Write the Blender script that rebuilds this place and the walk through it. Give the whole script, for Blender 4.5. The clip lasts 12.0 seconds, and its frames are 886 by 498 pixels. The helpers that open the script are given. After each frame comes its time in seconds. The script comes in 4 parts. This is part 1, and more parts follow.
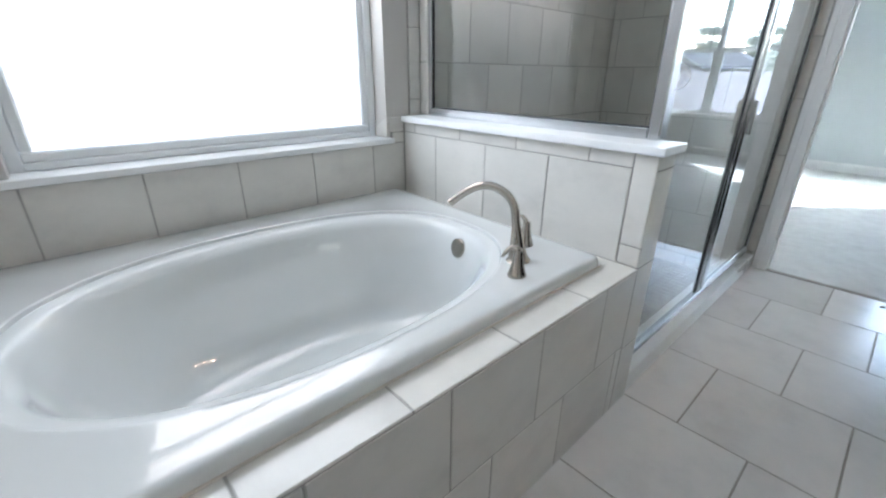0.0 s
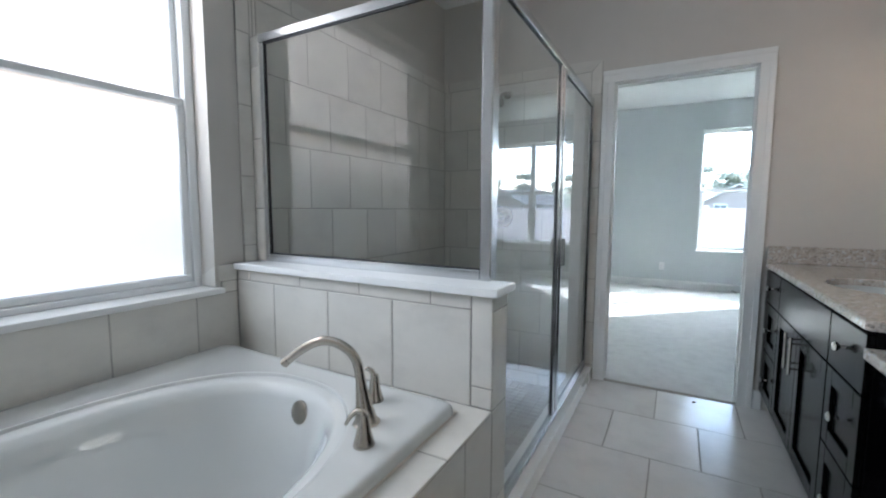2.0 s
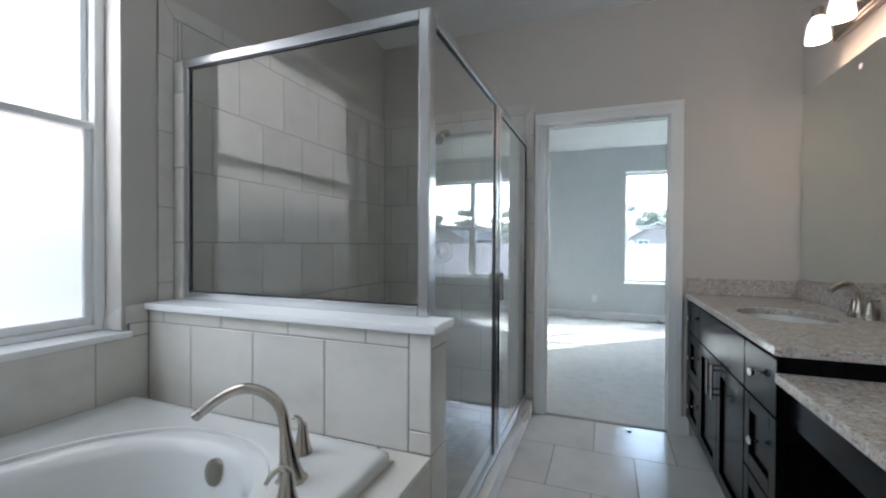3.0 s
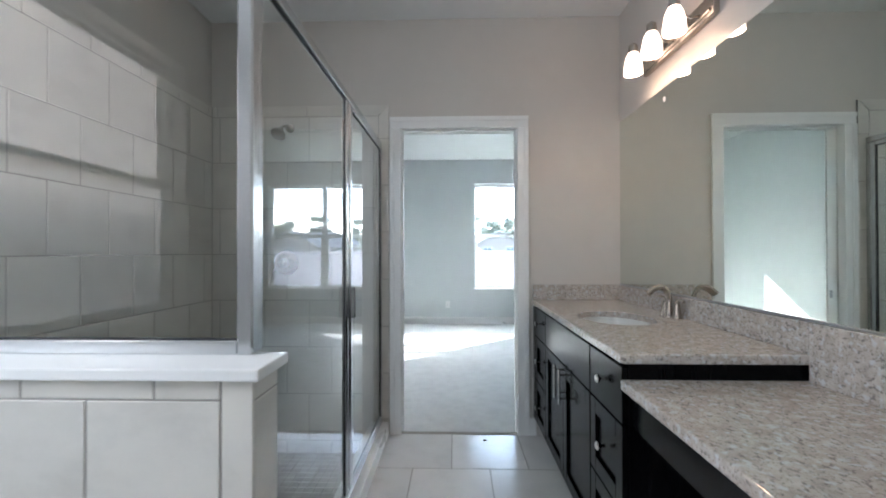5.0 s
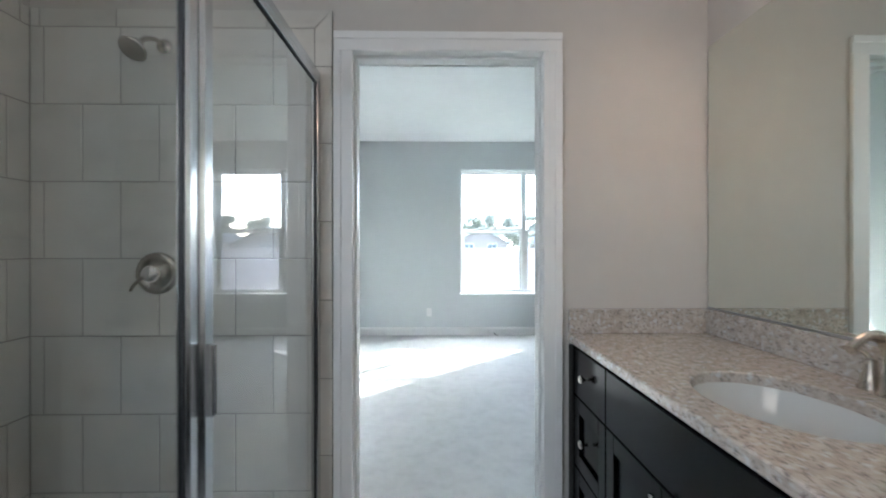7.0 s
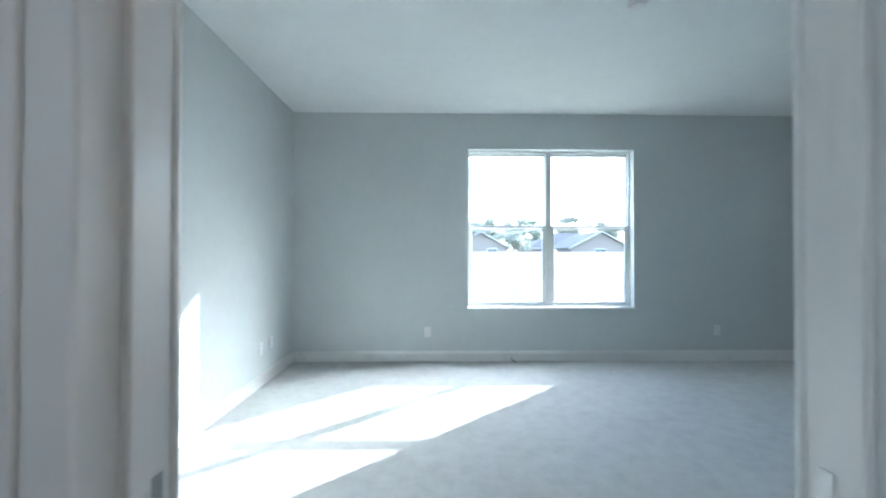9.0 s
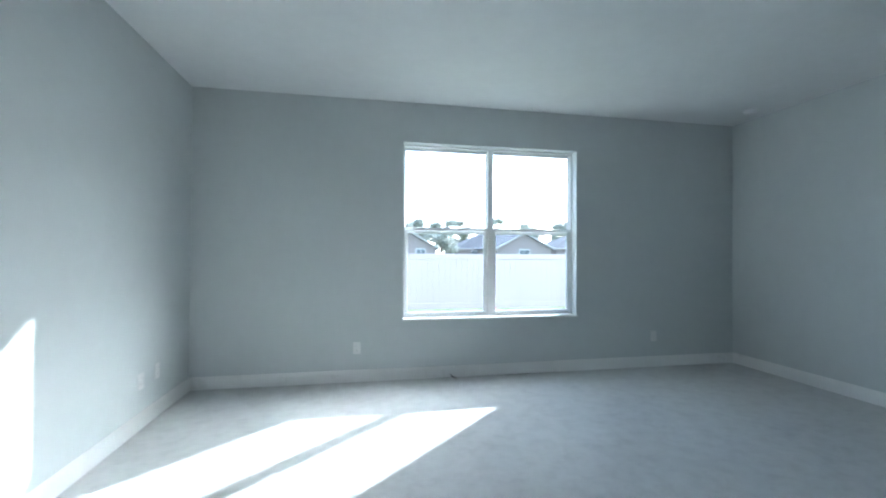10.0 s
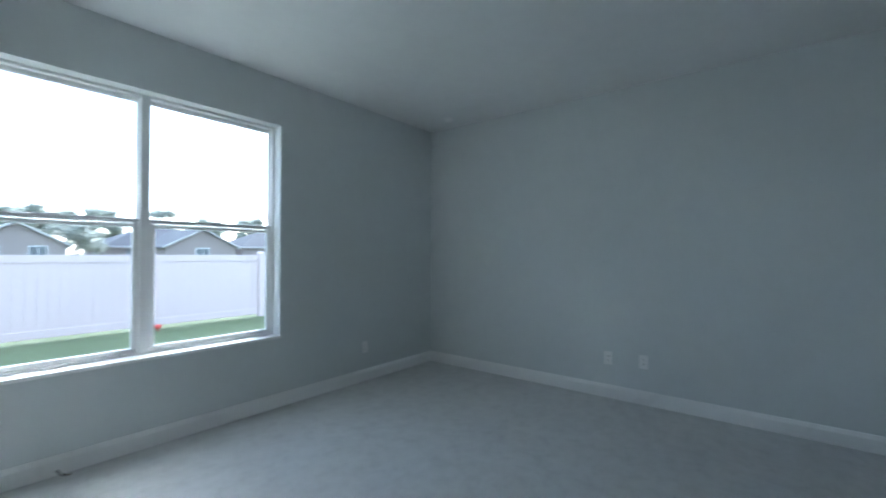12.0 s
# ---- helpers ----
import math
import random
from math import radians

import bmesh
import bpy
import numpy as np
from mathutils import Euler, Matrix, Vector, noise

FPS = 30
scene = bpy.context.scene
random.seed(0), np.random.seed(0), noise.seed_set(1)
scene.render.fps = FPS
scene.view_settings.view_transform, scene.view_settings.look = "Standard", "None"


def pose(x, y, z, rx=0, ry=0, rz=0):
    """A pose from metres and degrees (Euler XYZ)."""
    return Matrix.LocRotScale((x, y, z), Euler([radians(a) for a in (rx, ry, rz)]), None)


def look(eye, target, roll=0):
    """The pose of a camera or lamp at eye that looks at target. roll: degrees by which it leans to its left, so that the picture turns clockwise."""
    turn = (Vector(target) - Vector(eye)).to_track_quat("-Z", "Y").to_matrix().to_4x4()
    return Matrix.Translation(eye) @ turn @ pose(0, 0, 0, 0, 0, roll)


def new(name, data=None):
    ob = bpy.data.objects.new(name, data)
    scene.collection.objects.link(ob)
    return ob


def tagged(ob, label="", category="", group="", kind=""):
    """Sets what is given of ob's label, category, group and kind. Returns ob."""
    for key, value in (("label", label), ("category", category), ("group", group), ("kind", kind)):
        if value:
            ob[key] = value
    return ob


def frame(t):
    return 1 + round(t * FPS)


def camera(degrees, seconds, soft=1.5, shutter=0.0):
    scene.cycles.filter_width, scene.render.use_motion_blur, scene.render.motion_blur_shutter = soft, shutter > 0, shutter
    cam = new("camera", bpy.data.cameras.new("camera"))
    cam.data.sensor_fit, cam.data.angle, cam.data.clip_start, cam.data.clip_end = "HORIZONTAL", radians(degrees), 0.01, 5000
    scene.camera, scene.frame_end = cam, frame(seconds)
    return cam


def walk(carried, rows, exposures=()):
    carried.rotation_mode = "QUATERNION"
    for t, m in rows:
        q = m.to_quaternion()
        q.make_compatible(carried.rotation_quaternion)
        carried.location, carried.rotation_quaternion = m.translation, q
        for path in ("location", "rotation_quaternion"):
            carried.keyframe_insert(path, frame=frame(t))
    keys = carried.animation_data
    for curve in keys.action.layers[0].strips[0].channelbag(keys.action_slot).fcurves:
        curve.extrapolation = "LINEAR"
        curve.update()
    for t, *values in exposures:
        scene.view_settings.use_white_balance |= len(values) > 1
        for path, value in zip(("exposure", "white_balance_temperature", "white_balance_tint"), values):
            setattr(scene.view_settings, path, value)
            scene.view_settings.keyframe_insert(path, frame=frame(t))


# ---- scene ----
cam = camera(93.2, 12.0, 1.9, 0.4)
PATH = [
    (0, (0.011, -3.155, 1.144), (-1.35, -1.91, 0.371), 0.4),
    (0.5, (0.007, -3.126, 1.16), (-1.28, -1.725, 0.543), 0.4),
    (1, (0.012, -3.09, 1.179), (-1.186, -1.559, 0.709), 0.2),
    (1.5, (0.008, -3.059, 1.19), (-1.079, -1.411, 0.87), 0.2),
    (2, (0.004, -3.038, 1.192), (-0.96, -1.296, 1.003), 0.2),
    (2.5, (-0.001, -3.021, 1.192), (-0.85, -1.213, 1.098), 0.3),
    (3, (0.004, -2.999, 1.189), (-0.717, -1.134, 1.168), 0.3),
    (3.5, (0.013, -2.976, 1.191), (-0.539, -1.053, 1.207), 0.3),
    (5.5, (-0.033, -2.612, 1.208), (-0.01, -0.613, 1.217), -0.1),
    (6, (-0.024, -2.357, 1.216), (0.016, -0.358, 1.22), -0.0),
    (6.5, (-0.038, -2.013, 1.235), (-0.004, -0.013, 1.235), -0.0),
    (7, (-0.05, -1.693, 1.233), (-0.017, 0.307, 1.231), -0.0),
    (8.8, (-0.077, -0.489, 1.196), (-0.03, 1.511, 1.212), 0.0),
    (9, (-0.071, -0.382, 1.195), (-0.032, 1.617, 1.216), 0.1),
    (9.2, (-0.09, -0.284, 1.194), (0.006, 1.713, 1.224), 0.1),
    (9.5, (-0.148, -0.153, 1.212), (0.037, 1.838, 1.238), 0.2),
    (10, (-0.106, 0.111, 1.247), (0.273, 2.074, 1.269), 0.3),
    (10.5, (-0.018, 0.346, 1.257), (0.637, 2.236, 1.276), 0.2),
    (11, (0.078, 0.587, 1.286), (1.048, 2.335, 1.304), 0.2),
    (11.5, (0.17, 0.779, 1.269), (1.431, 2.33, 1.292), 0.1),
    (12, (0.247, 1.02, 1.284), (1.817, 2.258, 1.307), 0.2),
]
EXPOSURES = [(0.0, 4.22, 5500, 7), (1.0, 4.03, 5500, 7), (2.5, 3.66, 5500, 7), (3.0, 3.64, 5520, 7), (3.5, 3.72, 5550, 8), (5.5, 4.02, 5600, 8), (7.0, 4.02, 5650, 8), (9.0, 3.6, 5350, 5), (10.0, 3.24, 5350, 5), (11.0, 3.02, 5350, 5), (12.0, 2.95, 5350, 6)]
walk(cam, [(t, look(eye, target, roll)) for t, eye, target, roll in PATH], EXPOSURES)

# ---- world, sun, exposure ----
SUN_TRAVEL = Vector((-1.53, -1.455, -1.0)).normalized()
world = bpy.data.worlds.new("sky")
world.use_nodes = True
scene.world = world
wn = world.node_tree.nodes
sky = wn.new("ShaderNodeTexSky")
sky.sky_type = "NISHITA"
sky.sun_disc = False
sky.sun_elevation = radians(25.3)
sky.sun_rotation = radians(46.4)
sky.dust_density = 1.0
sky.ozone_density = 1.0
wn["Background"].inputs["Strength"].default_value = 0.15
# thin broken cloud over the whole sky
cl_co = wn.new("ShaderNodeTexCoord")
cl_map = wn.new("ShaderNodeMapping")
cl_map.inputs["Scale"].default_value = (1.0, 1.0, 3.2)
cl_noise = wn.new("ShaderNodeTexNoise")
cl_noise.inputs["Scale"].default_value = 3.4
cl_noise.inputs["Detail"].default_value = 7.0
cl_noise.inputs["Roughness"].default_value = 0.58
cl_ramp = wn.new("ShaderNodeValToRGB")
cl_ramp.color_ramp.elements[0].position, cl_ramp.color_ramp.elements[0].color = 0.36, (0.62, 0.64, 0.68, 1)
cl_ramp.color_ramp.elements[1].position, cl_ramp.color_ramp.elements[1].color = 0.62, (1.22, 1.18, 1.14, 1)
cl_mix = wn.new("ShaderNodeMix")
cl_mix.data_type, cl_mix.blend_type = "RGBA", "MULTIPLY"
cl_mix.inputs[0].default_value = 1.0
wl = world.node_tree.links
wl.new(cl_co.outputs["Generated"], cl_map.inputs["Vector"])
wl.new(cl_map.outputs[0], cl_noise.inputs["Vector"])
wl.new(cl_noise.outputs["Fac"], cl_ramp.inputs["Fac"])
# a high thin veil evens out the glow round the sun
veil = wn.new("ShaderNodeMix")
veil.data_type = "RGBA"
veil.inputs[0].default_value = 0.62
veil.inputs[7].default_value = (3.3, 3.9, 4.5, 1)
wl.new(sky.outputs[0], veil.inputs[6])
wl.new(veil.outputs[2], cl_mix.inputs[6])
wl.new(cl_ramp.outputs["Color"], cl_mix.inputs[7])
wl.new(cl_mix.outputs[2], wn["Background"].inputs["Color"])
sun_data = bpy.data.lights.new("sun", "SUN")
sun_data.energy, sun_data.angle, sun_data.color = 1.2, radians(0.5), (1.0, 0.95, 0.87)
sun = new("sun", sun_data)
sun.rotation_mode = "QUATERNION"
sun.rotation_quaternion = SUN_TRAVEL.to_track_quat("-Z", "Y")
sun.location = (20, 20, 14)
# daylight standing in the opening of the frosted bathroom window
day = bpy.data.lights.new("window_daylight", "AREA")
day.shape, day.size, day.size_y, day.energy, day.color = "RECTANGLE", 1.2, 1.0, 1.9, (0.96, 0.985, 1.0)
day_ob = new("window_daylight", day)
day_ob.matrix_world = look((-1.85, -2.63, 1.92), (0.0, -2.63, 1.92))


# ---- materials ----
class Nodes:
    """A small writer of node materials."""

    def __init__(self, name):
        self.m = bpy.data.materials.new(name)
        self.m.use_nodes = True
        self.t = self.m.node_tree
        self.b = self.t.nodes["Principled BSDF"]
        self.co = self.t.nodes.new("ShaderNodeTexCoord").outputs["Object"]

    def node(self, kind, **inputs):
        n = self.t.nodes.new("ShaderNode" + kind)
        for k, v in inputs.items():
            self.put(n.inputs[k.replace("_", " ")], v)
        return n

    def put(self, socket, v):
        if isinstance(v, bpy.types.NodeSocket):
            self.t.links.new(v, socket)
        else:
            socket.default_value = v

    def world_pos(self):
        self.co = self.t.nodes.new("ShaderNodeNewGeometry").outputs["Position"]
        return self

    def noise(self, scale, detail=4.0, rough=0.55, stretch=None):
        n = self.node("TexNoise", Scale=scale, Detail=detail, Roughness=rough)
        v = self.co
        if stretch:
            mp = self.node("Mapping", Vector=v, Scale=stretch)
            v = mp.outputs[0]
        self.put(n.inputs["Vector"], v)
        return n.outputs["Fac"]

    def ramp(self, fac, *stops):
        r = self.node("ValToRGB", Fac=fac)
        el = r.color_ramp.elements
        while len(el) < len(stops):
            el.new(0.5)
        for e, (p, c) in zip(el, stops):
            e.position = p
            e.color = (*c, 1) if isinstance(c, tuple) else (c, c, c, 1)
        return r.outputs["Color"]

    def mix(self, fac, a, b, blend="MIX"):
        n = self.t.nodes.new("ShaderNodeMix")
        n.data_type, n.blend_type = "RGBA", blend
        self.put(n.inputs[0], fac)
        for s, v in ((n.inputs[6], a), (n.inputs[7], b)):
            self.put(s, (*v, 1) if isinstance(v, tuple) else v)
        return n.outputs[2]

    def bump(self, height, strength, distance=0.001):
        n = self.node("Bump", Height=height, Strength=strength, Distance=distance)
        self.t.links.new(n.outputs[0], self.b.inputs["Normal"])
        return self

    def set(self, color=None, rough=None, metal=None, **more):
        for k, v in (("Base Color", color), ("Roughness", rough), ("Metallic", metal)):
            if v is not None:
                self.put(self.b.inputs[k], (*v, 1) if isinstance(v, tuple) else v)
        for k, v in more.items():
            self.put(self.b.inputs[k.replace("_", " ")], v)
        return self


def tint(c, k):
    return tuple(min(1.0, v * k) for v in c)


def painted(name, color, rough=0.55, peel=0.25, scale=260.0, spread=0.05):
    n = Nodes(name).world_pos()
    big = n.ramp(n.noise(0.9, 3), (0.3, tint(color, 1 - spread)), (0.7, tint(color, 1 + spread)))
    fine = n.ramp(n.noise(9, 5), (0.35, tint(color, 1 - spread * 0.6)), (0.7, tint(color, 1 + spread * 0.4)))
    n.set(n.mix(0.5, big, fine), n.ramp(n.noise(3, 3), (0.3, rough - min(0.06, rough * 0.4)), (0.7, rough + min(0.06, rough * 0.3))))
    n.bump(n.noise(scale, 2), peel, 0.0012)
    return n.m


def tile_mat(name, color, rough, seed):
    n = Nodes(name).world_pos()
    r = n.node("ObjectInfo").outputs["Random"]
    shift = n.node("CombineXYZ", X=n.node("Math", **{}).outputs[0], Y=0.0, Z=0.0)
    ma = shift.inputs["X"].links[0].from_node
    ma.operation = "MULTIPLY"
    n.put(ma.inputs[0], r)
    ma.inputs[1].default_value = 37.0 + seed
    add = n.node("VectorMath")
    n.put(add.inputs[0], n.co)
    n.put(add.inputs[1], shift.outputs[0])
    n.co = add.outputs[0]
    cloud = n.ramp(n.noise(4.5, 6, 0.62, (1, 1, 1.6)), (0.28, tint(color, 0.84)), (0.5, color), (0.72, tint(color, 1.07)))
    grain = n.ramp(n.noise(140, 3), (0.3, tint(color, 0.97)), (0.7, tint(color, 1.03)))
    c = n.mix(0.25, cloud, grain)
    var = n.ramp(r, (0.0, 0.93), (1.0, 1.03))
    n.set(n.mix(1.0, c, var, "MULTIPLY"), rough)
    return n.m


def metal_mat(name, color, rough):
    n = Nodes(name)
    n.set(n.ramp(n.noise(6, 3), (0.3, tint(color, 0.95)), (0.7, color)),
          rough, 1.0)
    return n.m


M_WALL_BATH = painted("bath_wall_paint", (0.565, 0.535, 0.495), 0.55)
M_WALL_BED = painted("bedroom_wall_paint", (0.62, 0.65, 0.645), 0.6)
M_CEIL = painted("ceiling_paint", (0.80, 0.815, 0.81), 0.75, 0.7, 120.0)
M_TRIM = painted("white_trim_paint", (0.82, 0.82, 0.81), 0.32, 0.06, 90.0, 0.02)
M_VINYL = painted("white_vinyl", (0.82, 0.83, 0.83), 0.35, 0.03, 60.0, 0.02)
M_TILE = tile_mat("ceramic_wall_tile", (0.66, 0.635, 0.585), 0.3, 0)
M_FLOOR_TILE = tile_mat("porcelain_floor_tile", (0.75, 0.73, 0.71), 0.22, 3)
_mos = Nodes("mosaic_stone").world_pos()
_each = _mos.t.nodes.new("ShaderNodeNewGeometry").outputs["Random Per Island"]
_mos.set(_mos.mix(0.35, _mos.ramp(_each, (0.0, (0.20, 0.185, 0.165)), (0.5, (0.29, 0.275, 0.25)), (1.0, (0.38, 0.36, 0.33))), _mos.ramp(_mos.noise(60, 4), (0.3, 0.18), (0.7, 0.4))), 0.4)
M_MOSAIC = _mos.m
M_GROUT = painted("grey_grout", (0.36, 0.34, 0.31), 0.9, 0.5, 300.0, 0.12)
M_ACRYLIC = painted("white_acrylic", (0.645, 0.655, 0.64), 0.05, 0.0, 20.0, 0.012)
M_ACRYLIC.node_tree.nodes["Principled BSDF"].inputs["Coat Weight"].default_value = 1.0
M_ACRYLIC.node_tree.nodes["Principled BSDF"].inputs["Coat Roughness"].default_value = 0.06
M_NICKEL = metal_mat("brushed_nickel", (0.52, 0.475, 0.42), 0.22)
M_CHROME = metal_mat("polished_aluminium", (0.66, 0.67, 0.68), 0.23)
M_TRACK = metal_mat("satin_aluminium", (0.42, 0.43, 0.44), 0.42)
M_KNOB = metal_mat("polished_nickel", (0.8, 0.78, 0.74), 0.12)
M_GASKET = painted("black_rubber_seal", (0.015, 0.015, 0.016), 0.5, 0.1, 100.0, 0.1)
M_PLASTIC = painted("white_plastic", (0.8, 0.8, 0.79), 0.35, 0.02, 50.0, 0.02)
M_CAULK = painted("beige_caulk", (0.55, 0.50, 0.44), 0.6, 0.1, 80.0, 0.08)
M_DARK = painted("dark_slot", (0.03, 0.03, 0.03), 0.6, 0.1, 100.0, 0.1)


def espresso():
    n = Nodes("espresso_stained_wood").world_pos()
    g = n.noise(14, 6, 0.6, (1, 1, 0.12))
    n.set(n.ramp(g, (0.3, (0.0022, 0.002, 0.002)), (0.7, (0.004, 0.0037, 0.0037))), 0.18, Specular_IOR_Level=0.1)
    return n.m


def granite():
    n = Nodes("speckled_granite").world_pos()
    base = n.ramp(n.noise(28, 5, 0.6), (0.3, (0.40, 0.35, 0.30)), (0.5, (0.49, 0.44, 0.39)), (0.68, (0.57, 0.53, 0.485)))
    fleck = n.ramp(n.noise(100, 4, 0.65, (1, 0.65, 1)), (0.36, 0.0), (0.45, 1.0))
    c = n.mix(fleck, (0.21, 0.19, 0.175), base)
    crumbs = n.ramp(n.noise(160, 2, 0.5), (0.34, 0.0), (0.40, 1.0))
    c = n.mix(crumbs, (0.27, 0.24, 0.215), c)
    pale = n.ramp(n.noise(55, 3, 0.5), (0.56, 0.0), (0.66, 1.0))
    c = n.mix(pale, c, (0.57, 0.575, 0.58))
    n.set(c, n.ramp(n.noise(40, 3), (0.3, 0.06), (0.7, 0.13)))
    return n.m


def carpet():
    n = Nodes("cut_pile_carpet").world_pos()
    patch = n.ramp(n.noise(2.2, 4), (0.32, (0.57, 0.57, 0.56)), (0.68, (0.73, 0.73, 0.72)))
    tread = n.ramp(n.noise(9, 6, 0.7), (0.36, (0.48, 0.48, 0.47)), (0.5, (0.65, 0.65, 0.64)), (0.66, (0.76, 0.76, 0.75)))
    pile = n.ramp(n.noise(190, 3, 0.6, (1, 2.2, 1)), (0.32, (0.40, 0.40, 0.39)), (0.68, (0.84, 0.84, 0.83)))
    n.set(n.mix(0.4, n.mix(0.6, patch, tread), pile), 0.95)
    h = n.mix(0.45, n.noise(200, 3), n.noise(11, 6, 0.65))
    n.bump(h, 0.8, 0.01)
    n.b.inputs["Sheen Weight"].default_value = 0.2
    return n.m


def clear_glass(name, color, rough=0.0, ior=1.45):
    n = Nodes(name)
    n.set(color, rough, 0.0, Transmission_Weight=1.0, IOR=ior)
    return n.m


def frosted():
    n = Nodes("frosted_glass")
    tr = n.node("BsdfTranslucent", Color=(0.78, 0.69, 0.63, 1))
    gl = n.node("BsdfGlossy", Color=(1, 1, 1, 1), Roughness=0.25)
    fr = n.node("Fresnel", IOR=1.4)
    mx = n.node("MixShader", Fac=fr.outputs[0])
    n.t.links.new(tr.outputs[0], mx.inputs[1])
    n.t.links.new(gl.outputs[0], mx.inputs[2])
    n.t.links.new(mx.outputs[0], n.t.nodes["Material Output"].inputs["Surface"])
    return n.m


def lit_shade():
    n = Nodes("lit_opal_glass")
    n.set((0.9, 0.86, 0.8), 0.3, 0.0, Emission_Color=(1.0, 0.64, 0.44, 1), Emission_Strength=0.42)
    return n.m


M_ESPRESSO, M_GRANITE, M_CARPET = espresso(), granite(), carpet()
M_GLASS = clear_glass("shower_glass", (0.95, 0.968, 0.952), 0.0, 1.36)
M_PANE = clear_glass("window_glass", (0.97, 0.98, 0.98))
M_FROST, M_SHADE = frosted(), lit_shade()
_mirror = Nodes("silvered_mirror")
M_MIRROR = _mirror.set((0.77, 0.81, 0.755), _mirror.ramp(_mirror.noise(2, 2), (0.3, 0.0), (0.7, 0.012)), 1.0).m
_grass = Nodes("lawn_grass").world_pos()
_grass.set(_grass.mix(0.5, _grass.ramp(_grass.noise(0.8, 4), (0.3, (0.12, 0.15, 0.06)), (0.7, (0.18, 0.205, 0.09))),
                      _grass.ramp(_grass.noise(40, 4), (0.3, (0.08, 0.105, 0.04)), (0.7, (0.18, 0.21, 0.095)))), 0.9)
M_GRASS = _grass.bump(_grass.noise(60, 4), 0.9, 0.05).m
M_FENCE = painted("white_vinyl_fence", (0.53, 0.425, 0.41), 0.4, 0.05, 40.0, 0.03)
M_STUCCO = painted("pale_stucco", (0.24, 0.195, 0.18), 0.85, 0.5, 40.0, 0.06)
M_ROOF = painted("grey_shingle", (0.062, 0.058, 0.064), 0.85, 0.6, 14.0, 0.2)
M_HOUSE_GLASS = painted("dark_window_glass", (0.09, 0.10, 0.11), 0.1, 0.0, 10.0, 0.1)
M_FASCIA = painted("grey_fascia", (0.42, 0.39, 0.37), 0.6, 0.1, 30.0, 0.06)
M_BARK = painted("bark", (0.12, 0.09, 0.07), 0.9, 0.8, 20.0, 0.2)
M_LEAF = painted("tree_leaves", (0.12, 0.125, 0.095), 0.7, 0.3, 10.0, 0.3)
_lt = M_LEAF.node_tree
_through = _lt.nodes.new("ShaderNodeBsdfTranslucent")
_through.inputs["Color"].default_value = (0.20, 0.205, 0.185, 1)
_both = _lt.nodes.new("ShaderNodeAddShader")
_lt.links.new(_lt.nodes["Principled BSDF"].outputs[0], _both.inputs[0])
_lt.links.new(_through.outputs[0], _both.inputs[1])
_lt.links.new(_both.outputs[0], _lt.nodes["Material Output"].inputs["Surface"])
M_RED = painted("red_plastic", (0.5, 0.05, 0.04), 0.4, 0.0, 20.0, 0.05)


# ---- mesh helpers ----
def mesh_of(name, bm, material, smooth=False):
    bmesh.ops.recalc_face_normals(bm, faces=bm.faces[:])
    me = bpy.data.meshes.new(name)
    bm.to_mesh(me)
    bm.free()
    me.materials.append(material)
    if smooth:
        me.polygons.foreach_set("use_smooth", [True] * len(me.polygons))
        me.set_sharp_from_angle(angle=radians(40))
    return me


def part(name, bm, material, parent, label="", smooth=False):
    ob = new(name, mesh_of(name, bm, material, smooth))
    ob.parent = parent
    if label:
        tagged(ob, label)
    return ob


def thing(name, label, category, group="", kind="", at=(0, 0, 0)):
    ob = new(name)
    ob.empty_display_size = 0.05
    ob.location = at
    return tagged(ob, label, category, group, kind)


def structure(name, bm, material, label, category, smooth=False):
    return tagged(new(name, mesh_of(name, bm, material, smooth)), label, category, "", "structure")


def add_box(bm, lo, hi, bevel=0.0, seg=1):
    lo, hi = Vector(lo), Vector(hi)
    r = bmesh.ops.create_cube(bm, size=1.0)
    for v in r["verts"]:
        v.co = Vector(((v.co.x + 0.5) * (hi.x - lo.x) + lo.x, (v.co.y + 0.5) * (hi.y - lo.y) + lo.y, (v.co.z + 0.5) * (hi.z - lo.z) + lo.z))
    if bevel:
        edges = list({e for v in r["verts"] for e in v.link_edges})
        bmesh.ops.bevel(bm, geom=edges, offset=bevel, segments=seg, affect="EDGES", profile=0.6)
    return bm


def box(lo, hi, bevel=0.0, seg=1):
    return add_box(bmesh.new(), lo, hi, bevel, seg)


